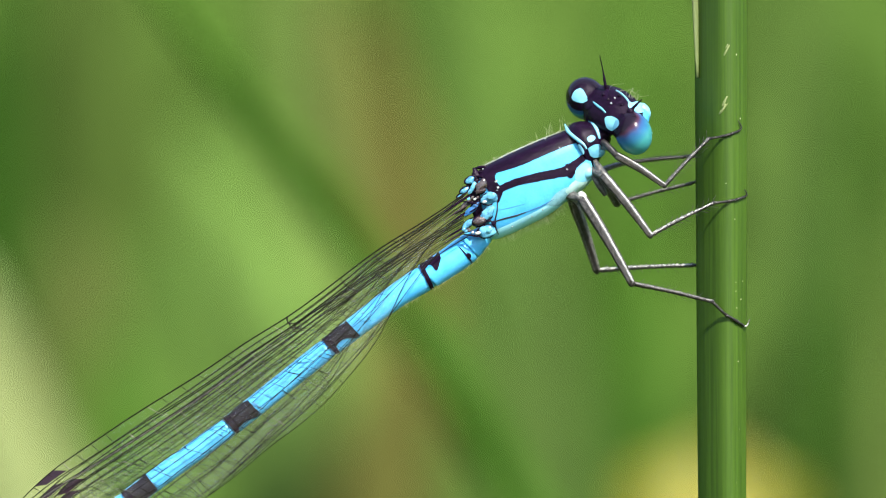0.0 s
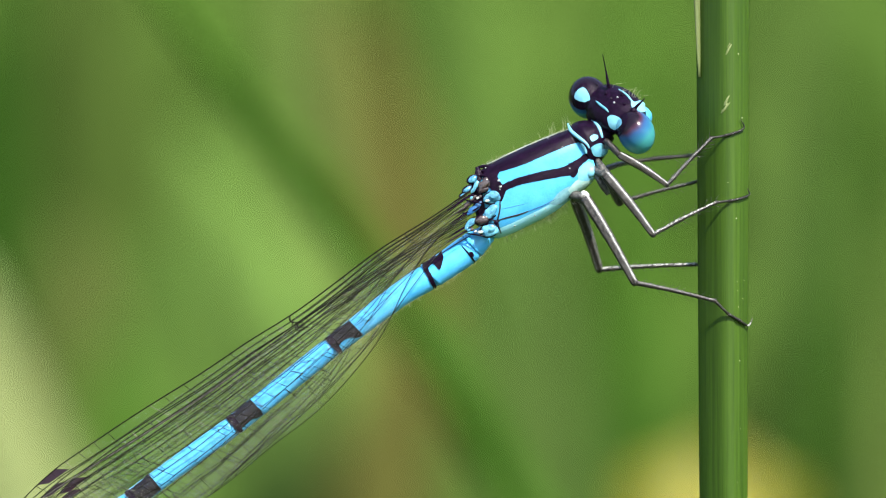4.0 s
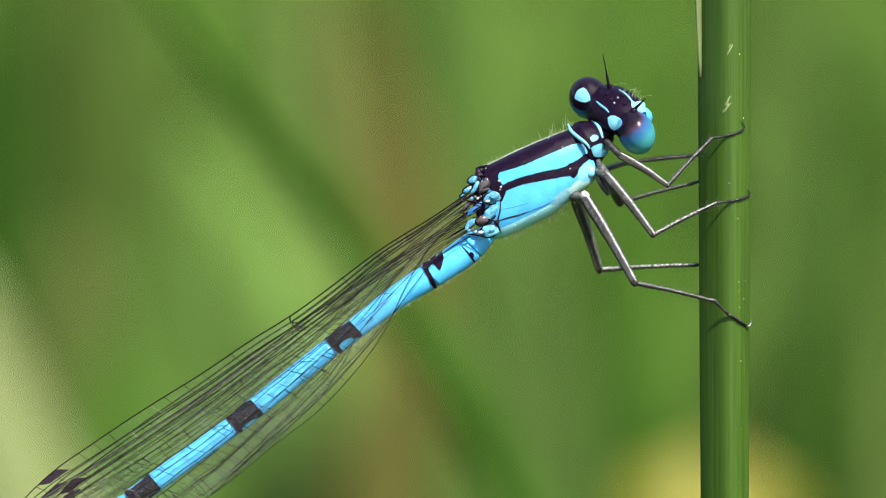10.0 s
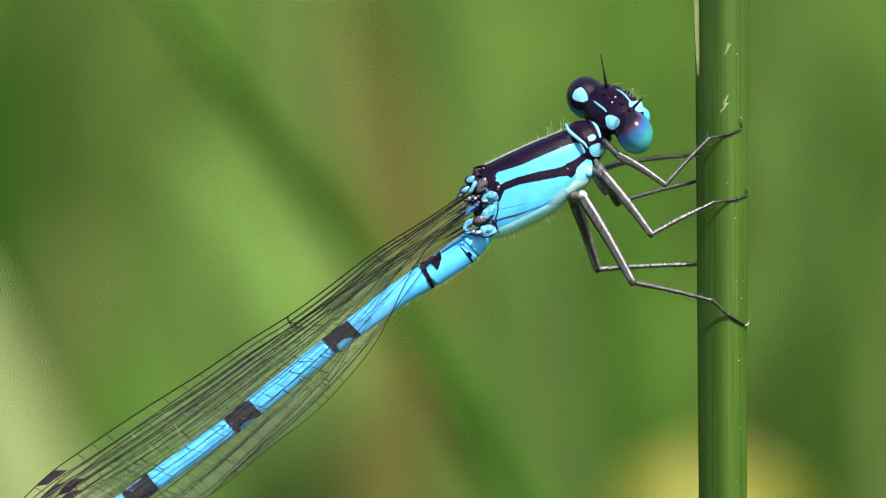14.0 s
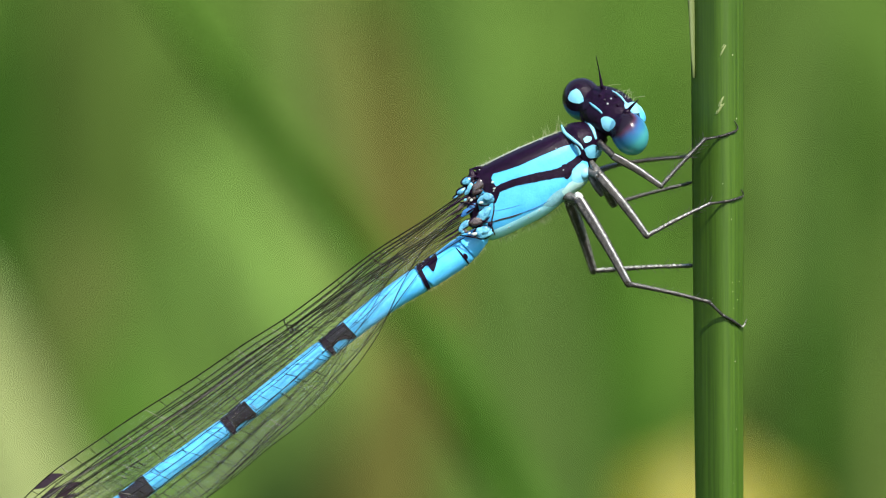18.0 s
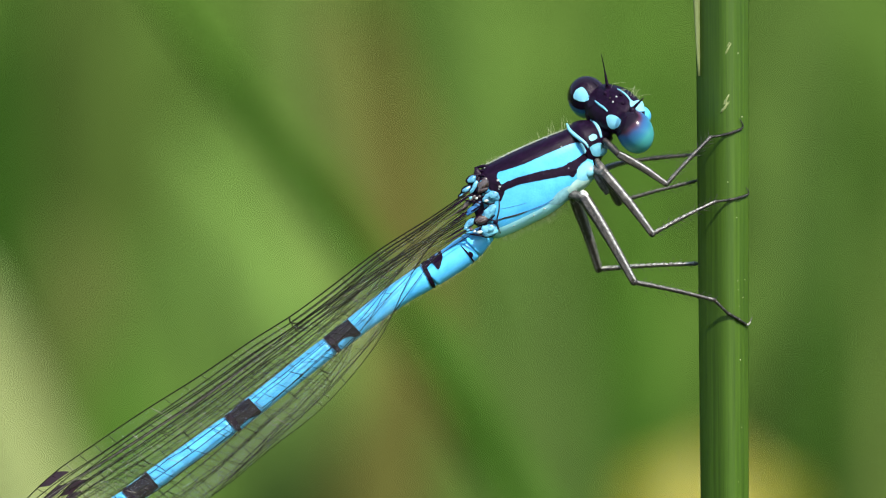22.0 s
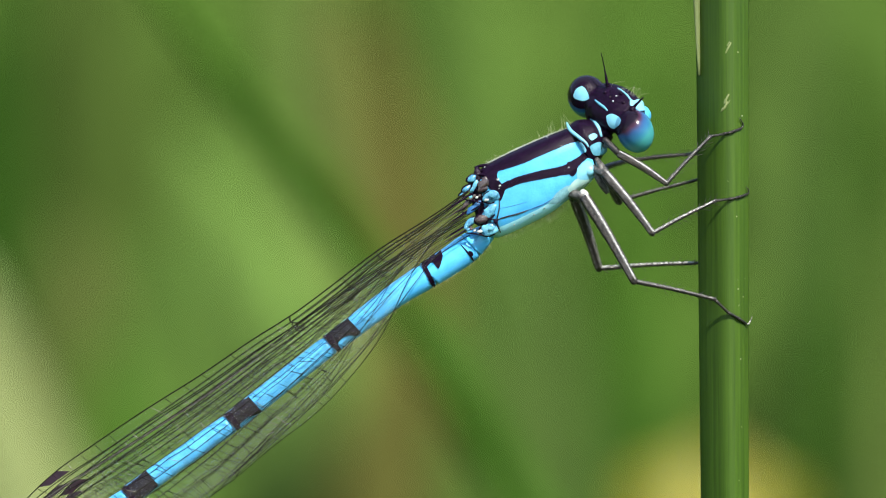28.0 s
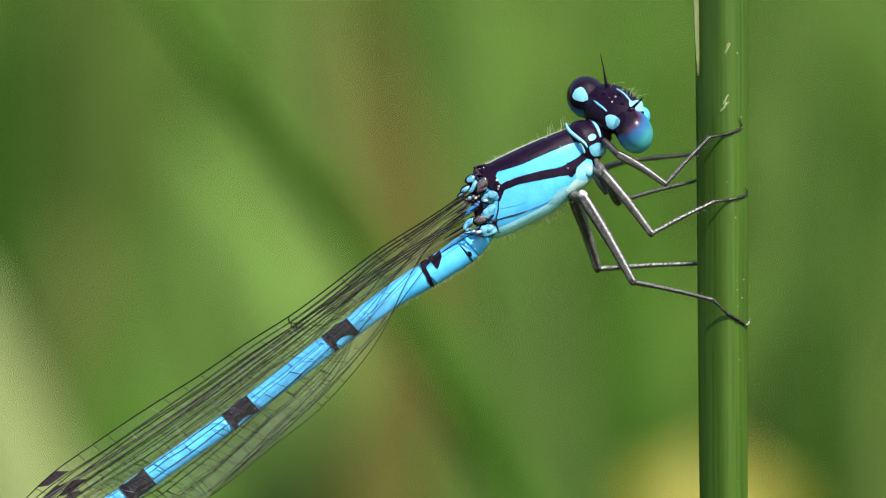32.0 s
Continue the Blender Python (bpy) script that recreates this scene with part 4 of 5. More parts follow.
    bar = tube([at(nodus, 0.0), at(nodus + 0.003, 0.055), at(nodus - 0.008, 0.11), at(nodus - 0.016, 0.15)], [0.035, 0.03, 0.024, 0.015], 5, 8)
    part("nodus", bar, VEIN, wing)
    m0, m1 = mark, mark + 0.042
    sp = skin([[at(m0 - 0.024 * j / 4 + (m1 - m0) * i / 10, 0.095 * j / 4) + Vector((0, -0.012, 0)) for j in range(5)] for i in range(11)], False)
    part("wing_spot", sp, STIGMA, wing, "dark brown spot near the tip")
    return wing


def make_wings(body):
    hinge = (0.735, 0, 1.612)
    out = []
    front = [(0.816, 0, 2.02), (-0.408, 0, 1.163), (-2.306, 0, -0.020), (-3.99, 0, -1.286), (-5.439, 0, -2.347), (-6.98, 0, -3.306), (-8.827, 0, -4.551), (-10.898, 0, -5.837), (-12.939, 0, -7.204), (-14.061, 0, -8), (-15.082, 0, -8.959), (-16.204, 0, -10.184)]
    rear = [(0.898, 0, 1.204), (-0.286, 0, 0.347), (-1.265, 0, -1.041), (-2.286, 0, -3.122), (-3.418, 0, -4.622), (-4.694, 0, -5.939), (-6.245, 0, -7.122), (-8.041, 0, -8.592), (-10.49, 0, -10.082), (-12.939, 0, -10.898), (-14.776, 0, -11), (-16.204, 0, -10.184)]
    out.append(wing_shape(front, rear, lambda s: -0.74 - 0.2 * math.sin(s * 2.5), 21, body, hinge, 0.372, 0.850))
    front = [(0.735, 0, 1.102), (-0.612, 0, 0.306), (-2.204, 0, -0.673), (-3.755, 0, -1.694), (-5.082, 0, -2.551), (-6.714, 0, -3.653), (-8.449, 0, -4.878), (-10.388, 0, -6.143), (-12.225, 0, -7.429), (-13.449, 0, -8.388), (-14.367, 0, -9.469), (-15.082, 0, -10.592)]
    rear = [(0.898, 0, 0.449), (-0.367, 0, -0.367), (-1.224, 0, -1.449), (-2.531, 0, -3.204), (-3.837, 0, -4.633), (-5.184, 0, -6.02), (-6.612, 0, -7.327), (-8.245, 0, -8.714), (-10.082, 0, -10.02), (-11.918, 0, -10.959), (-13.755, 0, -11.204), (-15.082, 0, -10.592)]
    out.append(wing_shape(front, rear, lambda s: -0.68 - 0.1 * math.sin(s * 2.5), 35, body, hinge, 0.36, 0.852))
    front = [(0.776, 0, 1.959), (-0.735, 0, 0.816), (-2.367, 0, -0.184), (-3.918, 0, -1.449), (-5.286, 0, -2.469), (-6.898, 0, -3.49), (-8.735, 0, -4.796), (-10.776, 0, -6.204), (-12.735, 0, -7.571), (-13.857, 0, -8.347), (-14.98, 0, -9.367), (-16, 0, -10.49)]
    rear = [(0.837, 0, 1.245), (-0.367, 0, 0.306), (-1.367, 0, -1.102), (-2.51, 0, -3.041), (-3.633, 0, -4.49), (-4.898, 0, -5.776), (-6.347, 0, -7.02), (-8.143, 0, -8.469), (-10.571, 0, -9.939), (-12.939, 0, -10.796), (-14.776, 0, -11.102), (-16, 0, -10.49)]
    out.append(wing_shape(front, rear, lambda s: 0.5 + 0.3 * math.sin(s * 2.5), 21, body, hinge, 0.375, 0.872))
    front = [(0.735, 0, 1.163), (-0.653, 0, 0.367), (-2.245, 0, -0.612), (-3.796, 0, -1.633), (-5.143, 0, -2.612), (-6.755, 0, -3.837), (-8.51, 0, -5.224), (-10.49, 0, -6.673), (-12.429, 0, -7.939), (-13.592, 0, -8.796), (-14.571, 0, -9.776), (-15.388, 0, -10.796)]
    rear = [(0.878, 0, 0.51), (-0.429, 0, -0.327), (-1.306, 0, -1.408), (-2.633, 0, -3.163), (-3.939, 0, -4.571), (-5.265, 0, -5.939), (-6.694, 0, -7.245), (-8.327, 0, -8.612), (-10.184, 0, -9.898), (-12.02, 0, -10.878), (-13.959, 0, -11.204), (-15.388, 0, -10.796)]
    out.append(wing_shape(front, rear, lambda s: 0.5 + 0.2 * math.sin(s * 2.5), 35, body, hinge, 0.365, 0.868))
    return out


def two_tone(points, radii, dark_ways, sides=12, count=12):
    """A tube whose faces turned towards any of the dark ways take the second material."""
    v, f = tube(points, radii, sides, count)
    m = []
    for q in f:
        p = [Vector(v[i]) for i in q[:3]]
        nrm = (p[1] - p[0]).cross(p[2] - p[0])
        nrm = nrm.normalized() if nrm.length > 1e-12 else Vector((0, 0, 1))
        m.append(1 if any(w[3] < nrm.dot(Vector(w[:3])) < (w[4] if len(w) > 4 else 2) for w in dark_ways) else 0)
    return v, f, m


def make_leg(body, hip, bend, knee, ankle, foot, claw, sizes, near, seed):
    rng = random.Random(seed)
    leg = part("leg", tube([hip, Vector(hip).lerp(Vector(bend), 0.6), bend], [sizes[0] * 0.8, sizes[0] * 0.95, sizes[0] * 0.9], 12, 8), LEG_DARK if seed == 1 else LEG_GREY, body,
               "thin grey and black bristly leg" if near else "thin dark bristly leg")
    three = [LEG_PALE, LEG_DARK, LEG_BROWN]
    side = (Vector(knee) - Vector(bend)).cross(Vector((0, 1, 0))).normalized()
    ways = [(*side, -0.15, 0.16), (*-side, 0.62), (*side, 0.95)] if near else [(*side, -0.35, 0.3), (*-side, 0.72)]
    fat = [sizes[0] * k * rng.uniform(0.97, 1.04) for k in (1.06, 1.12, 1.1, 1.04, 1.0, 0.95, 0.9, 0.84, 0.78, 0.76)]
    v, f, m = two_tone([bend, Vector(bend).lerp(Vector(knee), 0.5) + Vector((0.02, 0, 0.04)), knee], fat, ways, 32, 26)
    # keels: long ridges with grooves between them
    axis = (Vector(knee) - Vector(bend)).normalized()
    deep = axis.cross(side)
    mid = Vector(bend)
    shaped = []
    for q in v:
        q = Vector(q)
        o = mid + axis * (q - mid).dot(axis)
        d = q - o
        g = math.atan2(d.dot(deep), d.dot(side))
        shaped.append(q + d * 0.07 * math.cos(5 * g + 0.6))
    if near:
        # a pale line along the top that paints its highlight, a dark groove, and a brownish lower face
        for i, q in enumerate(f):
            p = [Vector(v[j]) for j in q[:3]]
            nrm = (p[1] - p[0]).cross(p[2] - p[0])
            lean_up = nrm.normalized().dot(side) if nrm.length > 1e-12 else 0.0
            m[i] = 0 if 0.42 < lean_up < 0.84 else 1 if 0.08 < lean_up <= 0.42 or lean_up < -0.6 else 2
    part("femur", (shaped, f, m), three if near else [LEG_GREY, LEG_DARK], leg)
    if near and seed > 1:
        part("trochanter", ball(Vector(bend) - axis * 0.06 + side * 0.05, (sizes[0] * 1.2, sizes[0] * 0.85, sizes[0] * 0.85), (axis, deep, side), 9, 14), LEG_PALE if seed == 3 else LEG_GREY, leg, "pale knob at the hip" if seed == 3 else "")
    part("knee", ball(knee, (sizes[0] * 0.72,) * 3, None, 8, 12), LEG_DARK, leg)
    side = (Vector(ankle) - Vector(knee)).cross(Vector((0, 1, 0))).normalized()
    ways = [(*-side, -0.12)]
    thin = [sizes[1] * k * rng.uniform(0.9, 1.1) for k in (1.0, 1.1, 1.1, 1.05, 1.0, 1.0, 0.95, 0.95, 0.9, 0.9, 0.9, 0.85, 0.95)]
    part("tibia", two_tone([knee, Vector(knee).lerp(Vector(ankle), 0.5) + Vector((0, -0.02, 0.03)), ankle], thin, ways, 12, 30), [LEG_DARK, LEG_DARK] if seed == 4 else [LEG_GREY, LEG_DARK] if seed in (1, 3, 5) else [LEG_GLINTS, LEG_DARK], leg)
    part("ankle", ball(ankle, (sizes[1] * 1.05,) * 3, None, 7, 10), LEG_DARK, leg)
    pts = [ankle] + list(foot)
    for i in range(len(pts) - 1):
        part("tarsus", tube([pts[i], pts[i + 1]], [sizes[1] * 0.82, sizes[1] * 0.62, sizes[1] * 0.7], 8, 5), LEG_DARK, leg)
    # the near hind claw has its glint painted in pale speckles
    if claw:
        part("claw", tube([pts[-1], claw[0], claw[1]], [sizes[1] * 0.5, sizes[1] * 0.42, 0.012], 6, 8), LEG_GLINTS if seed == 3 else LEG_DARK, leg)
    for a, b, count, long in ((knee, ankle, 24, 0.34), (bend, knee, 16, 0.2)):
        a, b = Vector(a), Vector(b)
        t = (b - a).normalized()
        across = t.cross(Vector((0, 1, 0))).normalized()
        for k in range(count):
            p = a.lerp(b, (k + 0.7) / (count + 0.6))
            w = (t * 0.75 + across * (1 if k % 2 else -1) * rng.uniform(0.5, 0.9) + Vector((0, rng.uniform(-0.4, 0.2), 0))).normalized()
            part("bristle", tube([p, p + w * long * rng.uniform(0.7, 1.1)], [0.016, 0.007], 4, 3), LEG_DARK, leg)
    return leg


def make_legs(body):
    def on(p, lift=0.05):
        return laid(p, stem_tree, lift)
    # near side: fore, middle and hind
    make_leg(body, (5.722, -0.7, 3.876), (6.234, -1, 3.34), (7.901, -1.5, 2.258), (9.515, -1.05, 3.948), [on((10.10, 0, 4.06), 0.11), on((10.38, 0, 4.15), 0.08), on((10.653, 0, 4.265))], (on((10.714, 0, 4.388), 0.08), on((10.612, 0, 4.653), 0.06)), (0.132, 0.068), True, 1)
    make_leg(body, (5.284, -0.5, 2.866), (5.748, -1, 2.611), (7.385, -1.7, 0.483), (9.681, -1.15, 1.641), [on((10.27, 0, 1.715), 0.11), on((10.56, 0, 1.79), 0.08), on((10.837, 0, 1.878))], (on((10.918, 0, 1.959), 0.08), on((10.837, 0, 2.163), 0.06)), (0.16, 0.070), True, 2)
    make_leg(body, (4.431, -0.5, 1.951), (4.983, -0.9, 1.803), (6.721, -1.7, -1.227), (9.641, -1.02, -1.884), [on((10.22, 0, -2.37), 0.14), on((10.51, 0, -2.58), 0.09), on((10.816, 0, -2.776))], ((10.93, -0.36, -2.77), (11.06, -0.34, -2.52)), (0.185, 0.078), True, 3)
    # far side
    make_leg(body, (5.442, 0.3, 3.253), (5.701, 0.6, 2.83), (6.694, 1.5, 3.14), (9.023, 1.15, 3.379), [(9.839, 1.05, 3.479), (10.3, 0.9, 3.557)], None, (0.10, 0.075), False, 4)
    make_leg(body, (5.319, 0.3, 2.885), (5.656, 0.5, 2.787), (6.363, 1.5, 1.673), (9.023, 1.15, 2.39), [(9.839, 1.05, 2.655), (10.3, 0.9, 2.734)], None, (0.21, 0.07), False, 5)
    make_leg(body, (4.521, 0.3, 1.964), (4.713, 0.5, 1.742), (5.62, 1.5, -0.785), (9.106, 1.15, -0.597), [(9.839, 1.05, -0.556), (10.3, 0.9, -0.535)], None, (0.19, 0.08), False, 6)


def make_flower(at, label):
    """A yellow five-petalled meadow flower that leans towards the light."""
    c = Vector(at)
    foot = (c.x + 20, c.y, ground_z((c.x + 20) / 1000, c.y / 1000) - HEIGHT * 1000)
    fl = base("buttercup", foot, label, "flower")
    lean = pose(0, 0, 0, 46, 6, 0)
    part("stalk", tube([foot, (c.x + 9, c.y + 6, c.z - 120), (c.x + 2, c.y + 10, c.z - 20), c], [1.1, 1.0, 0.9], 8, 16), LEAF_MID, fl)
    for k in range(5):
        a = 2 * math.pi * k / 5 + 0.3
        d, s = Vector((math.cos(a), math.sin(a), 0)), Vector((-math.sin(a), math.cos(a), 0))
        rings = []
        for i in range(9):
            t = i / 8
            w = 7.2 * math.sin(math.pi * min(1, 0.16 + t * 0.82)) ** 0.7
            m = d * (1.5 + 10.8 * t) + Vector((0, 0, 4.5 * t ** 1.6))
            rings.append([c + lean @ (m + s * w * u / 3 + Vector((0, 0, 1.6 * (u / 3) ** 2))) for u in range(-3, 4)]
                         + [c + lean @ (m + s * w * u / 3 + Vector((0, 0, 1.6 * (u / 3) ** 2 - 0.3))) for u in range(3, -4, -1)])
        part("petal", skin(rings), PETAL, fl)
    part("heart", ball(c + lean @ Vector((0, 0, 1.5)), (4, 4, 3), None, 10, 16), POLLEN, fl, "greenish yellow heart")


LIP = []


make_ground()
make_meadow()
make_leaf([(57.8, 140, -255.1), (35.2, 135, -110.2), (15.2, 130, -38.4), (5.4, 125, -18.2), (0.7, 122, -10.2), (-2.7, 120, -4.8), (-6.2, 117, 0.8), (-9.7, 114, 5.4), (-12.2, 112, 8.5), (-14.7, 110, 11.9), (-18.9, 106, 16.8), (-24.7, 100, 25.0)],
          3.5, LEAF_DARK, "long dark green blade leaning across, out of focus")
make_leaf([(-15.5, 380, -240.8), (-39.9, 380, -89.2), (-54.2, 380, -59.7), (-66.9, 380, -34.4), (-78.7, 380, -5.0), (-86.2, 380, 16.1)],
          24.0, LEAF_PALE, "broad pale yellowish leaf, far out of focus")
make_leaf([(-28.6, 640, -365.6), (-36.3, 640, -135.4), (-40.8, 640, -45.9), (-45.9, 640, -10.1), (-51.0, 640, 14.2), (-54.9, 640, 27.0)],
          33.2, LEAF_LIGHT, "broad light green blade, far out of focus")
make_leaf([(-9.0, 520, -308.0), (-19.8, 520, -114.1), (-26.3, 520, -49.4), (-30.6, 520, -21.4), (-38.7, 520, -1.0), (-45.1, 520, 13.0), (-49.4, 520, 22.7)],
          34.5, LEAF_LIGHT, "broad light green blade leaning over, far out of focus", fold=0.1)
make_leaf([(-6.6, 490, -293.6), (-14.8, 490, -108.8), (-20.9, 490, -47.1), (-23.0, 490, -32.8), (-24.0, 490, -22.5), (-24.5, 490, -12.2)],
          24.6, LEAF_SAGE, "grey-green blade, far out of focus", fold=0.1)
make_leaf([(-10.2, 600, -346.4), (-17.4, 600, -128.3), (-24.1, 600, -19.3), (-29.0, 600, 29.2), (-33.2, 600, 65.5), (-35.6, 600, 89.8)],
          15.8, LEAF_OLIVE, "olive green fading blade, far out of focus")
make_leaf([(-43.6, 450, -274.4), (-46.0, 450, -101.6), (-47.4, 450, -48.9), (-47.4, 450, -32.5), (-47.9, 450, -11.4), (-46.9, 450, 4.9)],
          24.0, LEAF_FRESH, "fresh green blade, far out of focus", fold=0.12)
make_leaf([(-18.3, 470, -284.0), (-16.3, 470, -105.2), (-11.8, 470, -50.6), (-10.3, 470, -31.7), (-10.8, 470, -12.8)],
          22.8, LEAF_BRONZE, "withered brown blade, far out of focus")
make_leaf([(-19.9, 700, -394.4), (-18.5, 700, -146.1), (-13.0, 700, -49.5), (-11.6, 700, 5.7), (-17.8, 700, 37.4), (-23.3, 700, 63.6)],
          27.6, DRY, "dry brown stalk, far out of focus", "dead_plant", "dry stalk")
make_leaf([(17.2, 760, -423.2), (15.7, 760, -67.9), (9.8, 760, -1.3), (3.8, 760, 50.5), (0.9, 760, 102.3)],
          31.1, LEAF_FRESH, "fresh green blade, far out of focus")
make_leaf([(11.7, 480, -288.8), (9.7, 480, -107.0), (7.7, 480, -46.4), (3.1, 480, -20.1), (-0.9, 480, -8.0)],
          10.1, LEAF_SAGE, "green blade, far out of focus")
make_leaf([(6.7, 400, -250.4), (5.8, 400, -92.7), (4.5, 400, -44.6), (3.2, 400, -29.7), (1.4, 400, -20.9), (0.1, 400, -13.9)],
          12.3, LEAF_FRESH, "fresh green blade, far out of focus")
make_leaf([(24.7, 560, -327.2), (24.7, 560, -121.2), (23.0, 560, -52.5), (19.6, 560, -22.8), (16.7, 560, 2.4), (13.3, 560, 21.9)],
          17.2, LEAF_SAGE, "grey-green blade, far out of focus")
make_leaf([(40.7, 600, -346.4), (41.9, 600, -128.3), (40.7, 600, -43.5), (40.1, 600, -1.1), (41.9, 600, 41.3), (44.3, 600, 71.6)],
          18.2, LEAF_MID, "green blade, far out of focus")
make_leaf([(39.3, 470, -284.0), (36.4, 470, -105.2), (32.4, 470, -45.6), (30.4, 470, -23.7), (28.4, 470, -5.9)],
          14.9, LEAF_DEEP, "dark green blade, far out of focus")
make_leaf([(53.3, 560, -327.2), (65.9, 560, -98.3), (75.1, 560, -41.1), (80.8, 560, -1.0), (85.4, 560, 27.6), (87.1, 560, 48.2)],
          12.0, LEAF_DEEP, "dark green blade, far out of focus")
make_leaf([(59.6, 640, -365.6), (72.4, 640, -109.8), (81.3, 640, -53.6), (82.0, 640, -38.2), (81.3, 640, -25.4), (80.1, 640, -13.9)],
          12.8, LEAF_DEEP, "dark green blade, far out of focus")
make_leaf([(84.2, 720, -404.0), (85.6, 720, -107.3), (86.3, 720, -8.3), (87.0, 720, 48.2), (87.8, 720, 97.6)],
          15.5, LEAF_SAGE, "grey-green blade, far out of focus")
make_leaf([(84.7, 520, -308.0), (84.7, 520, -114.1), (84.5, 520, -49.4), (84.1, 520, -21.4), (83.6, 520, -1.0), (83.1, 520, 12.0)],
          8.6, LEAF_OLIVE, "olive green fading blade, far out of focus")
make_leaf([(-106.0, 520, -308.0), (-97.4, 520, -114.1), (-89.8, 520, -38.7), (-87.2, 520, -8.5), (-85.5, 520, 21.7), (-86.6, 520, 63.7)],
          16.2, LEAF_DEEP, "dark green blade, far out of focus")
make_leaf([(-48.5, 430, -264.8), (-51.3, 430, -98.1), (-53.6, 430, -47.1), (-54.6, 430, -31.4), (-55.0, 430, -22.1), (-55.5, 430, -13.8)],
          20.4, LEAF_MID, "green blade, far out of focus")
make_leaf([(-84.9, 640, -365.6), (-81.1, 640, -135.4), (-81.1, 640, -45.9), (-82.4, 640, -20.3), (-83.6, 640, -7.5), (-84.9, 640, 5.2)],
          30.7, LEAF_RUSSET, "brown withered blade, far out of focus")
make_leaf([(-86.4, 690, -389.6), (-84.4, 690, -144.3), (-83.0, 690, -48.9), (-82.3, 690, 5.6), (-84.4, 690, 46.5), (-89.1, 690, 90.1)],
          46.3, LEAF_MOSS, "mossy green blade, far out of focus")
stem, stem_tree = make_stem()
damselfly, abdomen, wings = make_damselfly()
make_flower((36.0, 330, -39.0), "yellow buttercup, far out of focus")


# ---- movement ----
def motions():
    sway = [
        (0, 0.000, 0.000, 0.000), (0.5, 0.102, -0.018, 0.085), (1, 0.053, -0.023, 0.048),
        (1.5, -0.007, -0.037, -0.016), (2, 0.052, 0.039, 0.082), (2.5, 0.058, 0.006, 0.079), (3, 0.070, 0.032, 0.120),
        (3.5, 0.108, 0.044, 0.090), (5.5, 0.024, 0.008, 0.042), (6, 0.039, 0.040, 0.046), (6.5, 0.053, 0.006, 0.045),
        (7, 0.052, 0.039, 0.082), (7.5, 0.038, 0.014, 0.018), (8, -0.008, 0.025, 0.006), (8.5, -0.061, -0.003, -0.051),
        (9, -0.009, 0.006, 0.045), (9.5, 0.109, 0.032, 0.019), (10, 0.105, 0.025, 0.072),
        (10.5, -0.007, -0.025, 0.032), (11, 0.019, 0.002, -0.031), (11.5, 0.078, -0.000, 0.011),
        (12, 0.147, 0.006, 0.045), (12.5, 0.053, 0.009, 0.049), (13, 0.085, 0.040, 0.035), (13.5, 0.084, 0.038, 0.048),
        (14, 0.025, 0.032, 0.003), (14.5, 0.013, 0.006, -0.101), (16.5, 0.022, 0.038, 0.047),
        (17, -0.038, -0.015, -0.029), (17.5, -0.043, 0.014, -0.077), (18, -0.119, -0.034, -0.129),
        (18.5, 0.025, 0.045, -0.050), (19, -0.139, 0.013, -0.125), (19.5, -0.033, 0.015, -0.081),
        (20, 0.009, -0.003, -0.139), (20.5, 0.087, 0.038, -0.026), (21, 0.087, 0.057, -0.030),
        (21.5, 0.096, 0.062, -0.111), (22, 0.071, 0.032, -0.133), (22.5, 0.016, 0.030, -0.135),
        (23, 0.089, 0.015, -0.081), (23.5, -0.212, -0.022, -0.213), (24, 0.060, 0.037, -0.062),
        (24.5, -0.225, -0.050, -0.274), (25, -0.006, 0.069, -0.060), (25.5, -0.050, 0.028, -0.148),
        (27.5, 0.148, 0.102, -0.000), (28, 0.075, 0.059, -0.149), (28.5, 0.065, 0.052, -0.070),
        (29, 0.078, 0.058, -0.112), (29.5, 0.045, 0.058, -0.168), (30, -0.058, 0.048, -0.188),
        (30.5, 0.040, 0.057, -0.149), (31, 0.004, 0.043, -0.079), (31.5, 0.040, 0.060, -0.084),
        (32, 0.038, 0.039, -0.094),
    ]
    # seconds, shift right and up in mm, clockwise turn in degrees about the point that the camera looks at
    for ob in (damselfly, stem):
        o = ORIGIN[ob]
        rows = []
        for t, dx, dz, a in sway:
            q = pose(0, 0, 0, 0, a, 0) @ o + Vector((dx, 0, dz))
            rows.append((t, pose(q.x * 0.001, q.y * 0.001, q.z * 0.001 + HEIGHT, 0, a, 0)))
        walk(ob, rows)
    # the abdomen lifts slowly
    p = abdomen.location.copy()
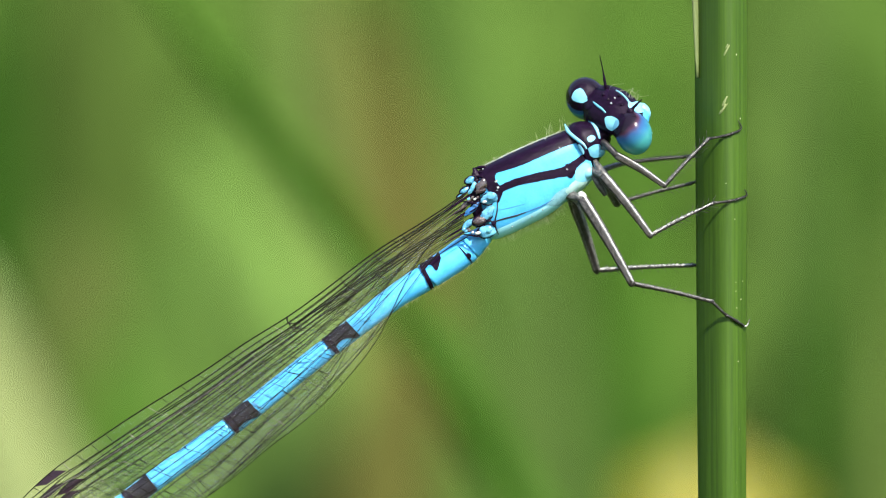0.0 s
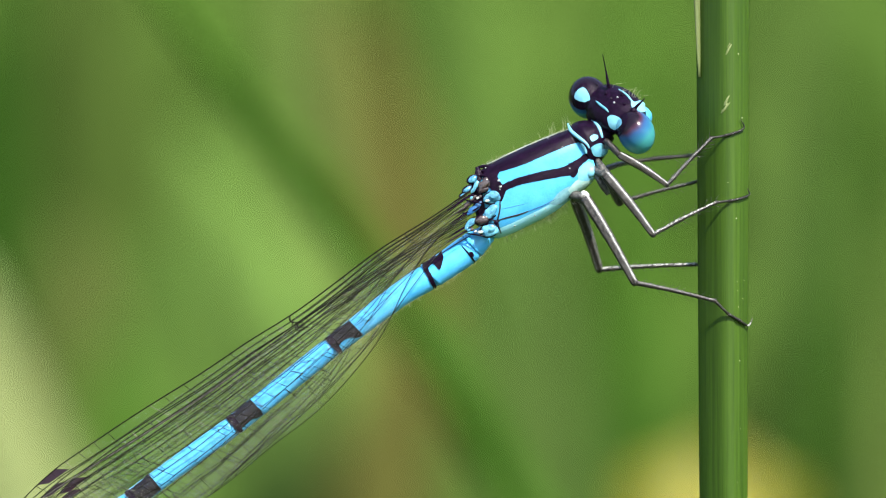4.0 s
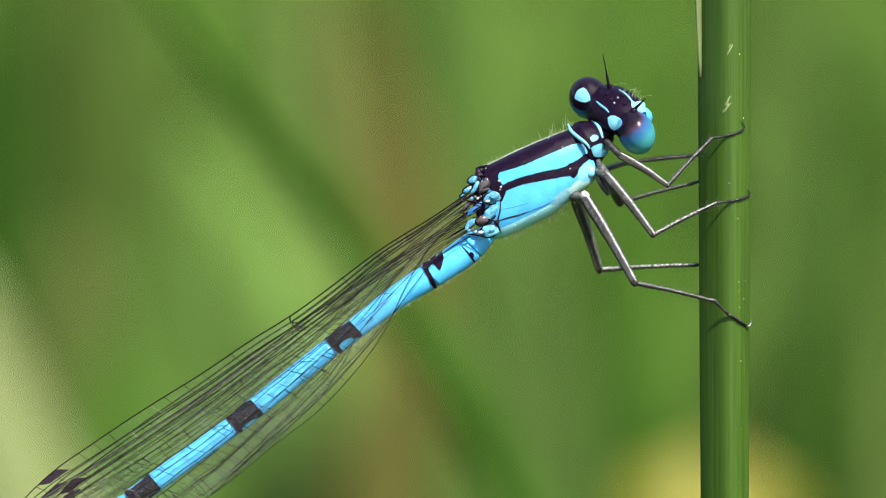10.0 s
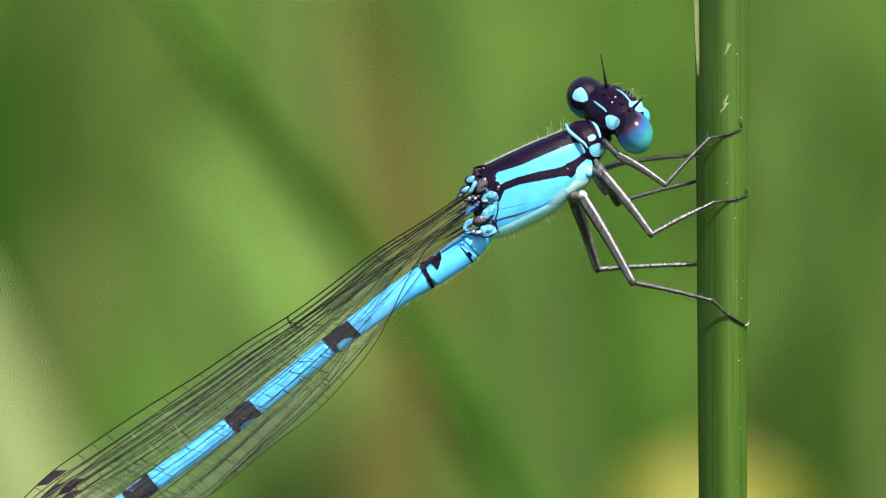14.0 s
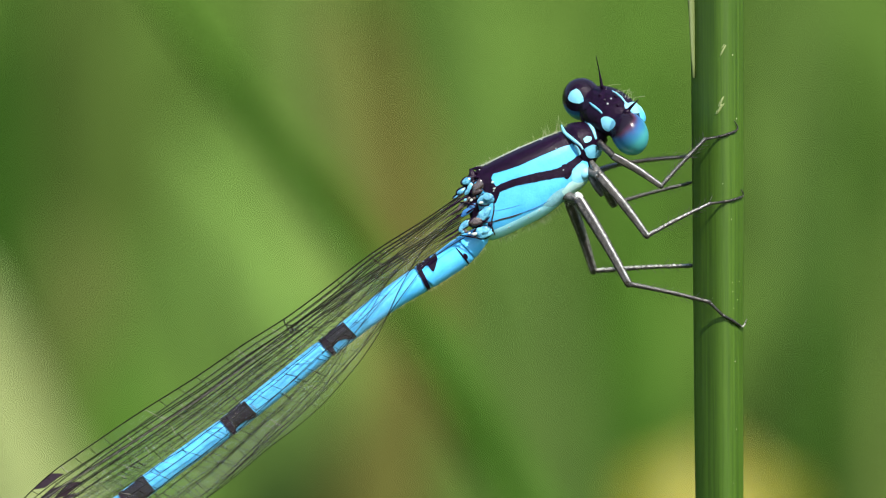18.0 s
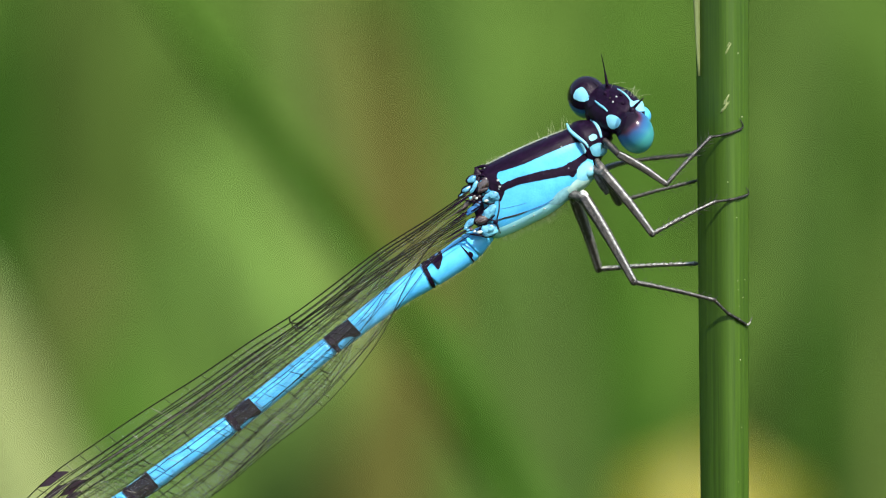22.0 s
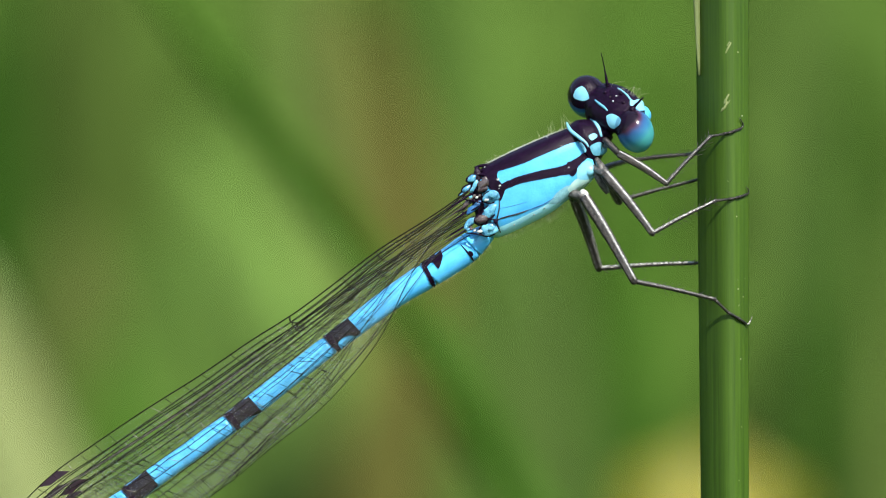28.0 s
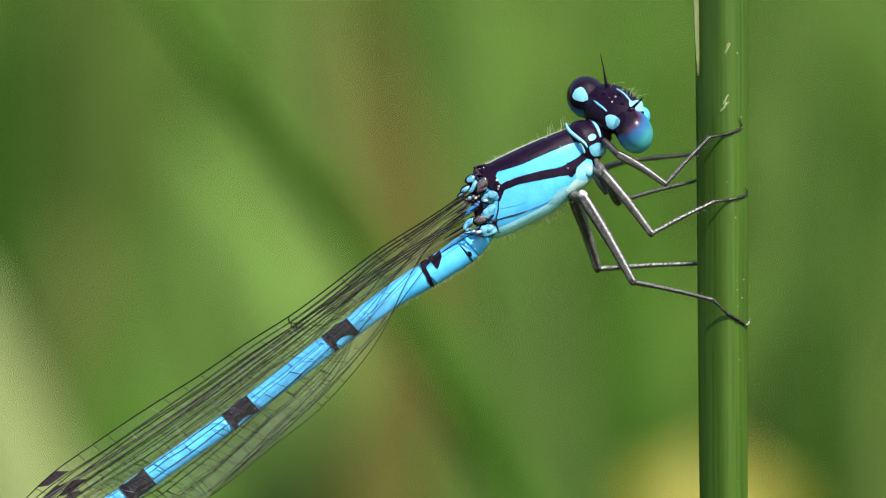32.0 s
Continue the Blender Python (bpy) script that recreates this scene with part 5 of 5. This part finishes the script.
    walk(abdomen, [(t, pose(p.x, p.y, p.z, 0, a, 0)) for t, a in [
        (0, 0.000), (0.5, -0.078), (1, -0.131), (1.5, -0.193), (2, -0.248), (2.5, -0.283), (3, -0.241), (3.5, -0.208),
        (5.5, -0.309), (6, -0.391), (6.5, -0.379), (7, -0.302), (7.5, -0.177), (8, -0.113), (8.5, -0.082), (9, -0.023),
        (9.5, -0.024), (10, -0.143), (10.5, -0.224), (11, -0.190), (11.5, -0.176), (12, -0.192), (12.5, -0.191),
        (13, -0.192), (13.5, -0.177), (14, -0.095), (14.5, 0.041), (16.5, 0.078), (17, 0.028), (17.5, 0.042),
        (18, 0.071), (18.5, 0.091), (19, 0.123), (19.5, 0.161), (20, 0.217), (20.5, 0.241), (21, 0.274), (21.5, 0.337),
        (22, 0.373), (22.5, 0.337), (23, 0.259), (23.5, 0.224), (24, 0.268), (24.5, 0.347), (25, 0.396), (25.5, 0.432),
        (27.5, 0.475), (28, 0.512), (28.5, 0.536), (29, 0.603), (29.5, 0.703), (30, 0.765), (30.5, 0.799), (31, 0.794),
        (31.5, 0.778), (32, 0.807),
    ]])
    # the wings give a little
    for w in wings:
        q = w.location.copy()
        walk(w, [(t, pose(q.x, q.y, q.z, 0, a, 0)) for t, a in [
        (0, 0.000), (0.5, -0.016), (1, -0.029), (1.5, -0.056), (2, -0.081), (2.5, -0.110), (3, -0.076), (3.5, -0.012),
        (5.5, -0.015), (6, -0.020), (6.5, -0.030), (7, -0.024), (7.5, 0.021), (8, 0.050), (8.5, 0.062), (9, 0.067),
        (9.5, 0.047), (10, -0.027), (10.5, -0.071), (11, -0.059), (11.5, -0.080), (12, -0.113), (12.5, -0.123),
        (13, -0.124), (13.5, -0.133), (14, -0.094), (14.5, -0.039), (16.5, -0.113), (17, -0.217), (17.5, -0.208),
        (18, -0.173), (18.5, -0.151), (19, -0.127), (19.5, -0.115), (20, -0.123), (20.5, -0.169), (21, -0.183),
        (21.5, -0.148), (22, -0.136), (22.5, -0.169), (23, -0.226), (23.5, -0.256), (24, -0.243), (24.5, -0.229),
        (25, -0.227), (25.5, -0.204), (27.5, -0.176), (28, -0.171), (28.5, -0.191), (29, -0.170), (29.5, -0.114),
        (30, -0.088), (30.5, -0.088), (31, -0.126), (31.5, -0.167), (32, -0.166),
        ]])
    # the upper lip opens and closes
    r = LIP[0].location.copy()
    walk(LIP[0], [(t, pose(r.x - (1 - a) * 0.00034, r.y + (1 - a) * 0.0001, r.z - (1 - a) * 0.00006)) for t, a in [
        (0, 1), (0.5, 0.6), (1, 0.2), (1.5, 0.5), (2, 0.6), (2.5, 0.3), (3, 0.5), (3.5, 0.35), (5.5, 0.2), (6, 0.1),
        (6.5, 0), (7, 0.1), (7.5, 0.8), (8, 0.8), (8.5, 1), (9, 0.5), (9.5, 0), (10, 0), (10.5, 0), (11, 0),
        (11.5, 0.1), (12, 0), (12.5, 0.6), (13, 1.2), (13.5, 0.7), (14, 0), (14.5, 0.3), (16.5, 0), (17, 0.1),
        (17.5, 0.8), (18, 0.7), (18.5, 0.2), (19, 0), (19.5, 1), (20, 0.3), (20.5, 0.1), (21, 0.6), (21.5, 0.8),
        (22, 0.2), (22.5, 0.1), (23, 0.7), (23.5, 0.2), (24, 0.1), (24.5, 0.7), (25, 0.1), (25.5, 0.1), (27.5, 0),
        (28, 0), (28.5, 0), (29, 0), (29.5, 0.1), (30, 1.2), (30.5, 0.1), (31, 0.9), (31.5, 0.2), (32, 0),
    ]])


motions()
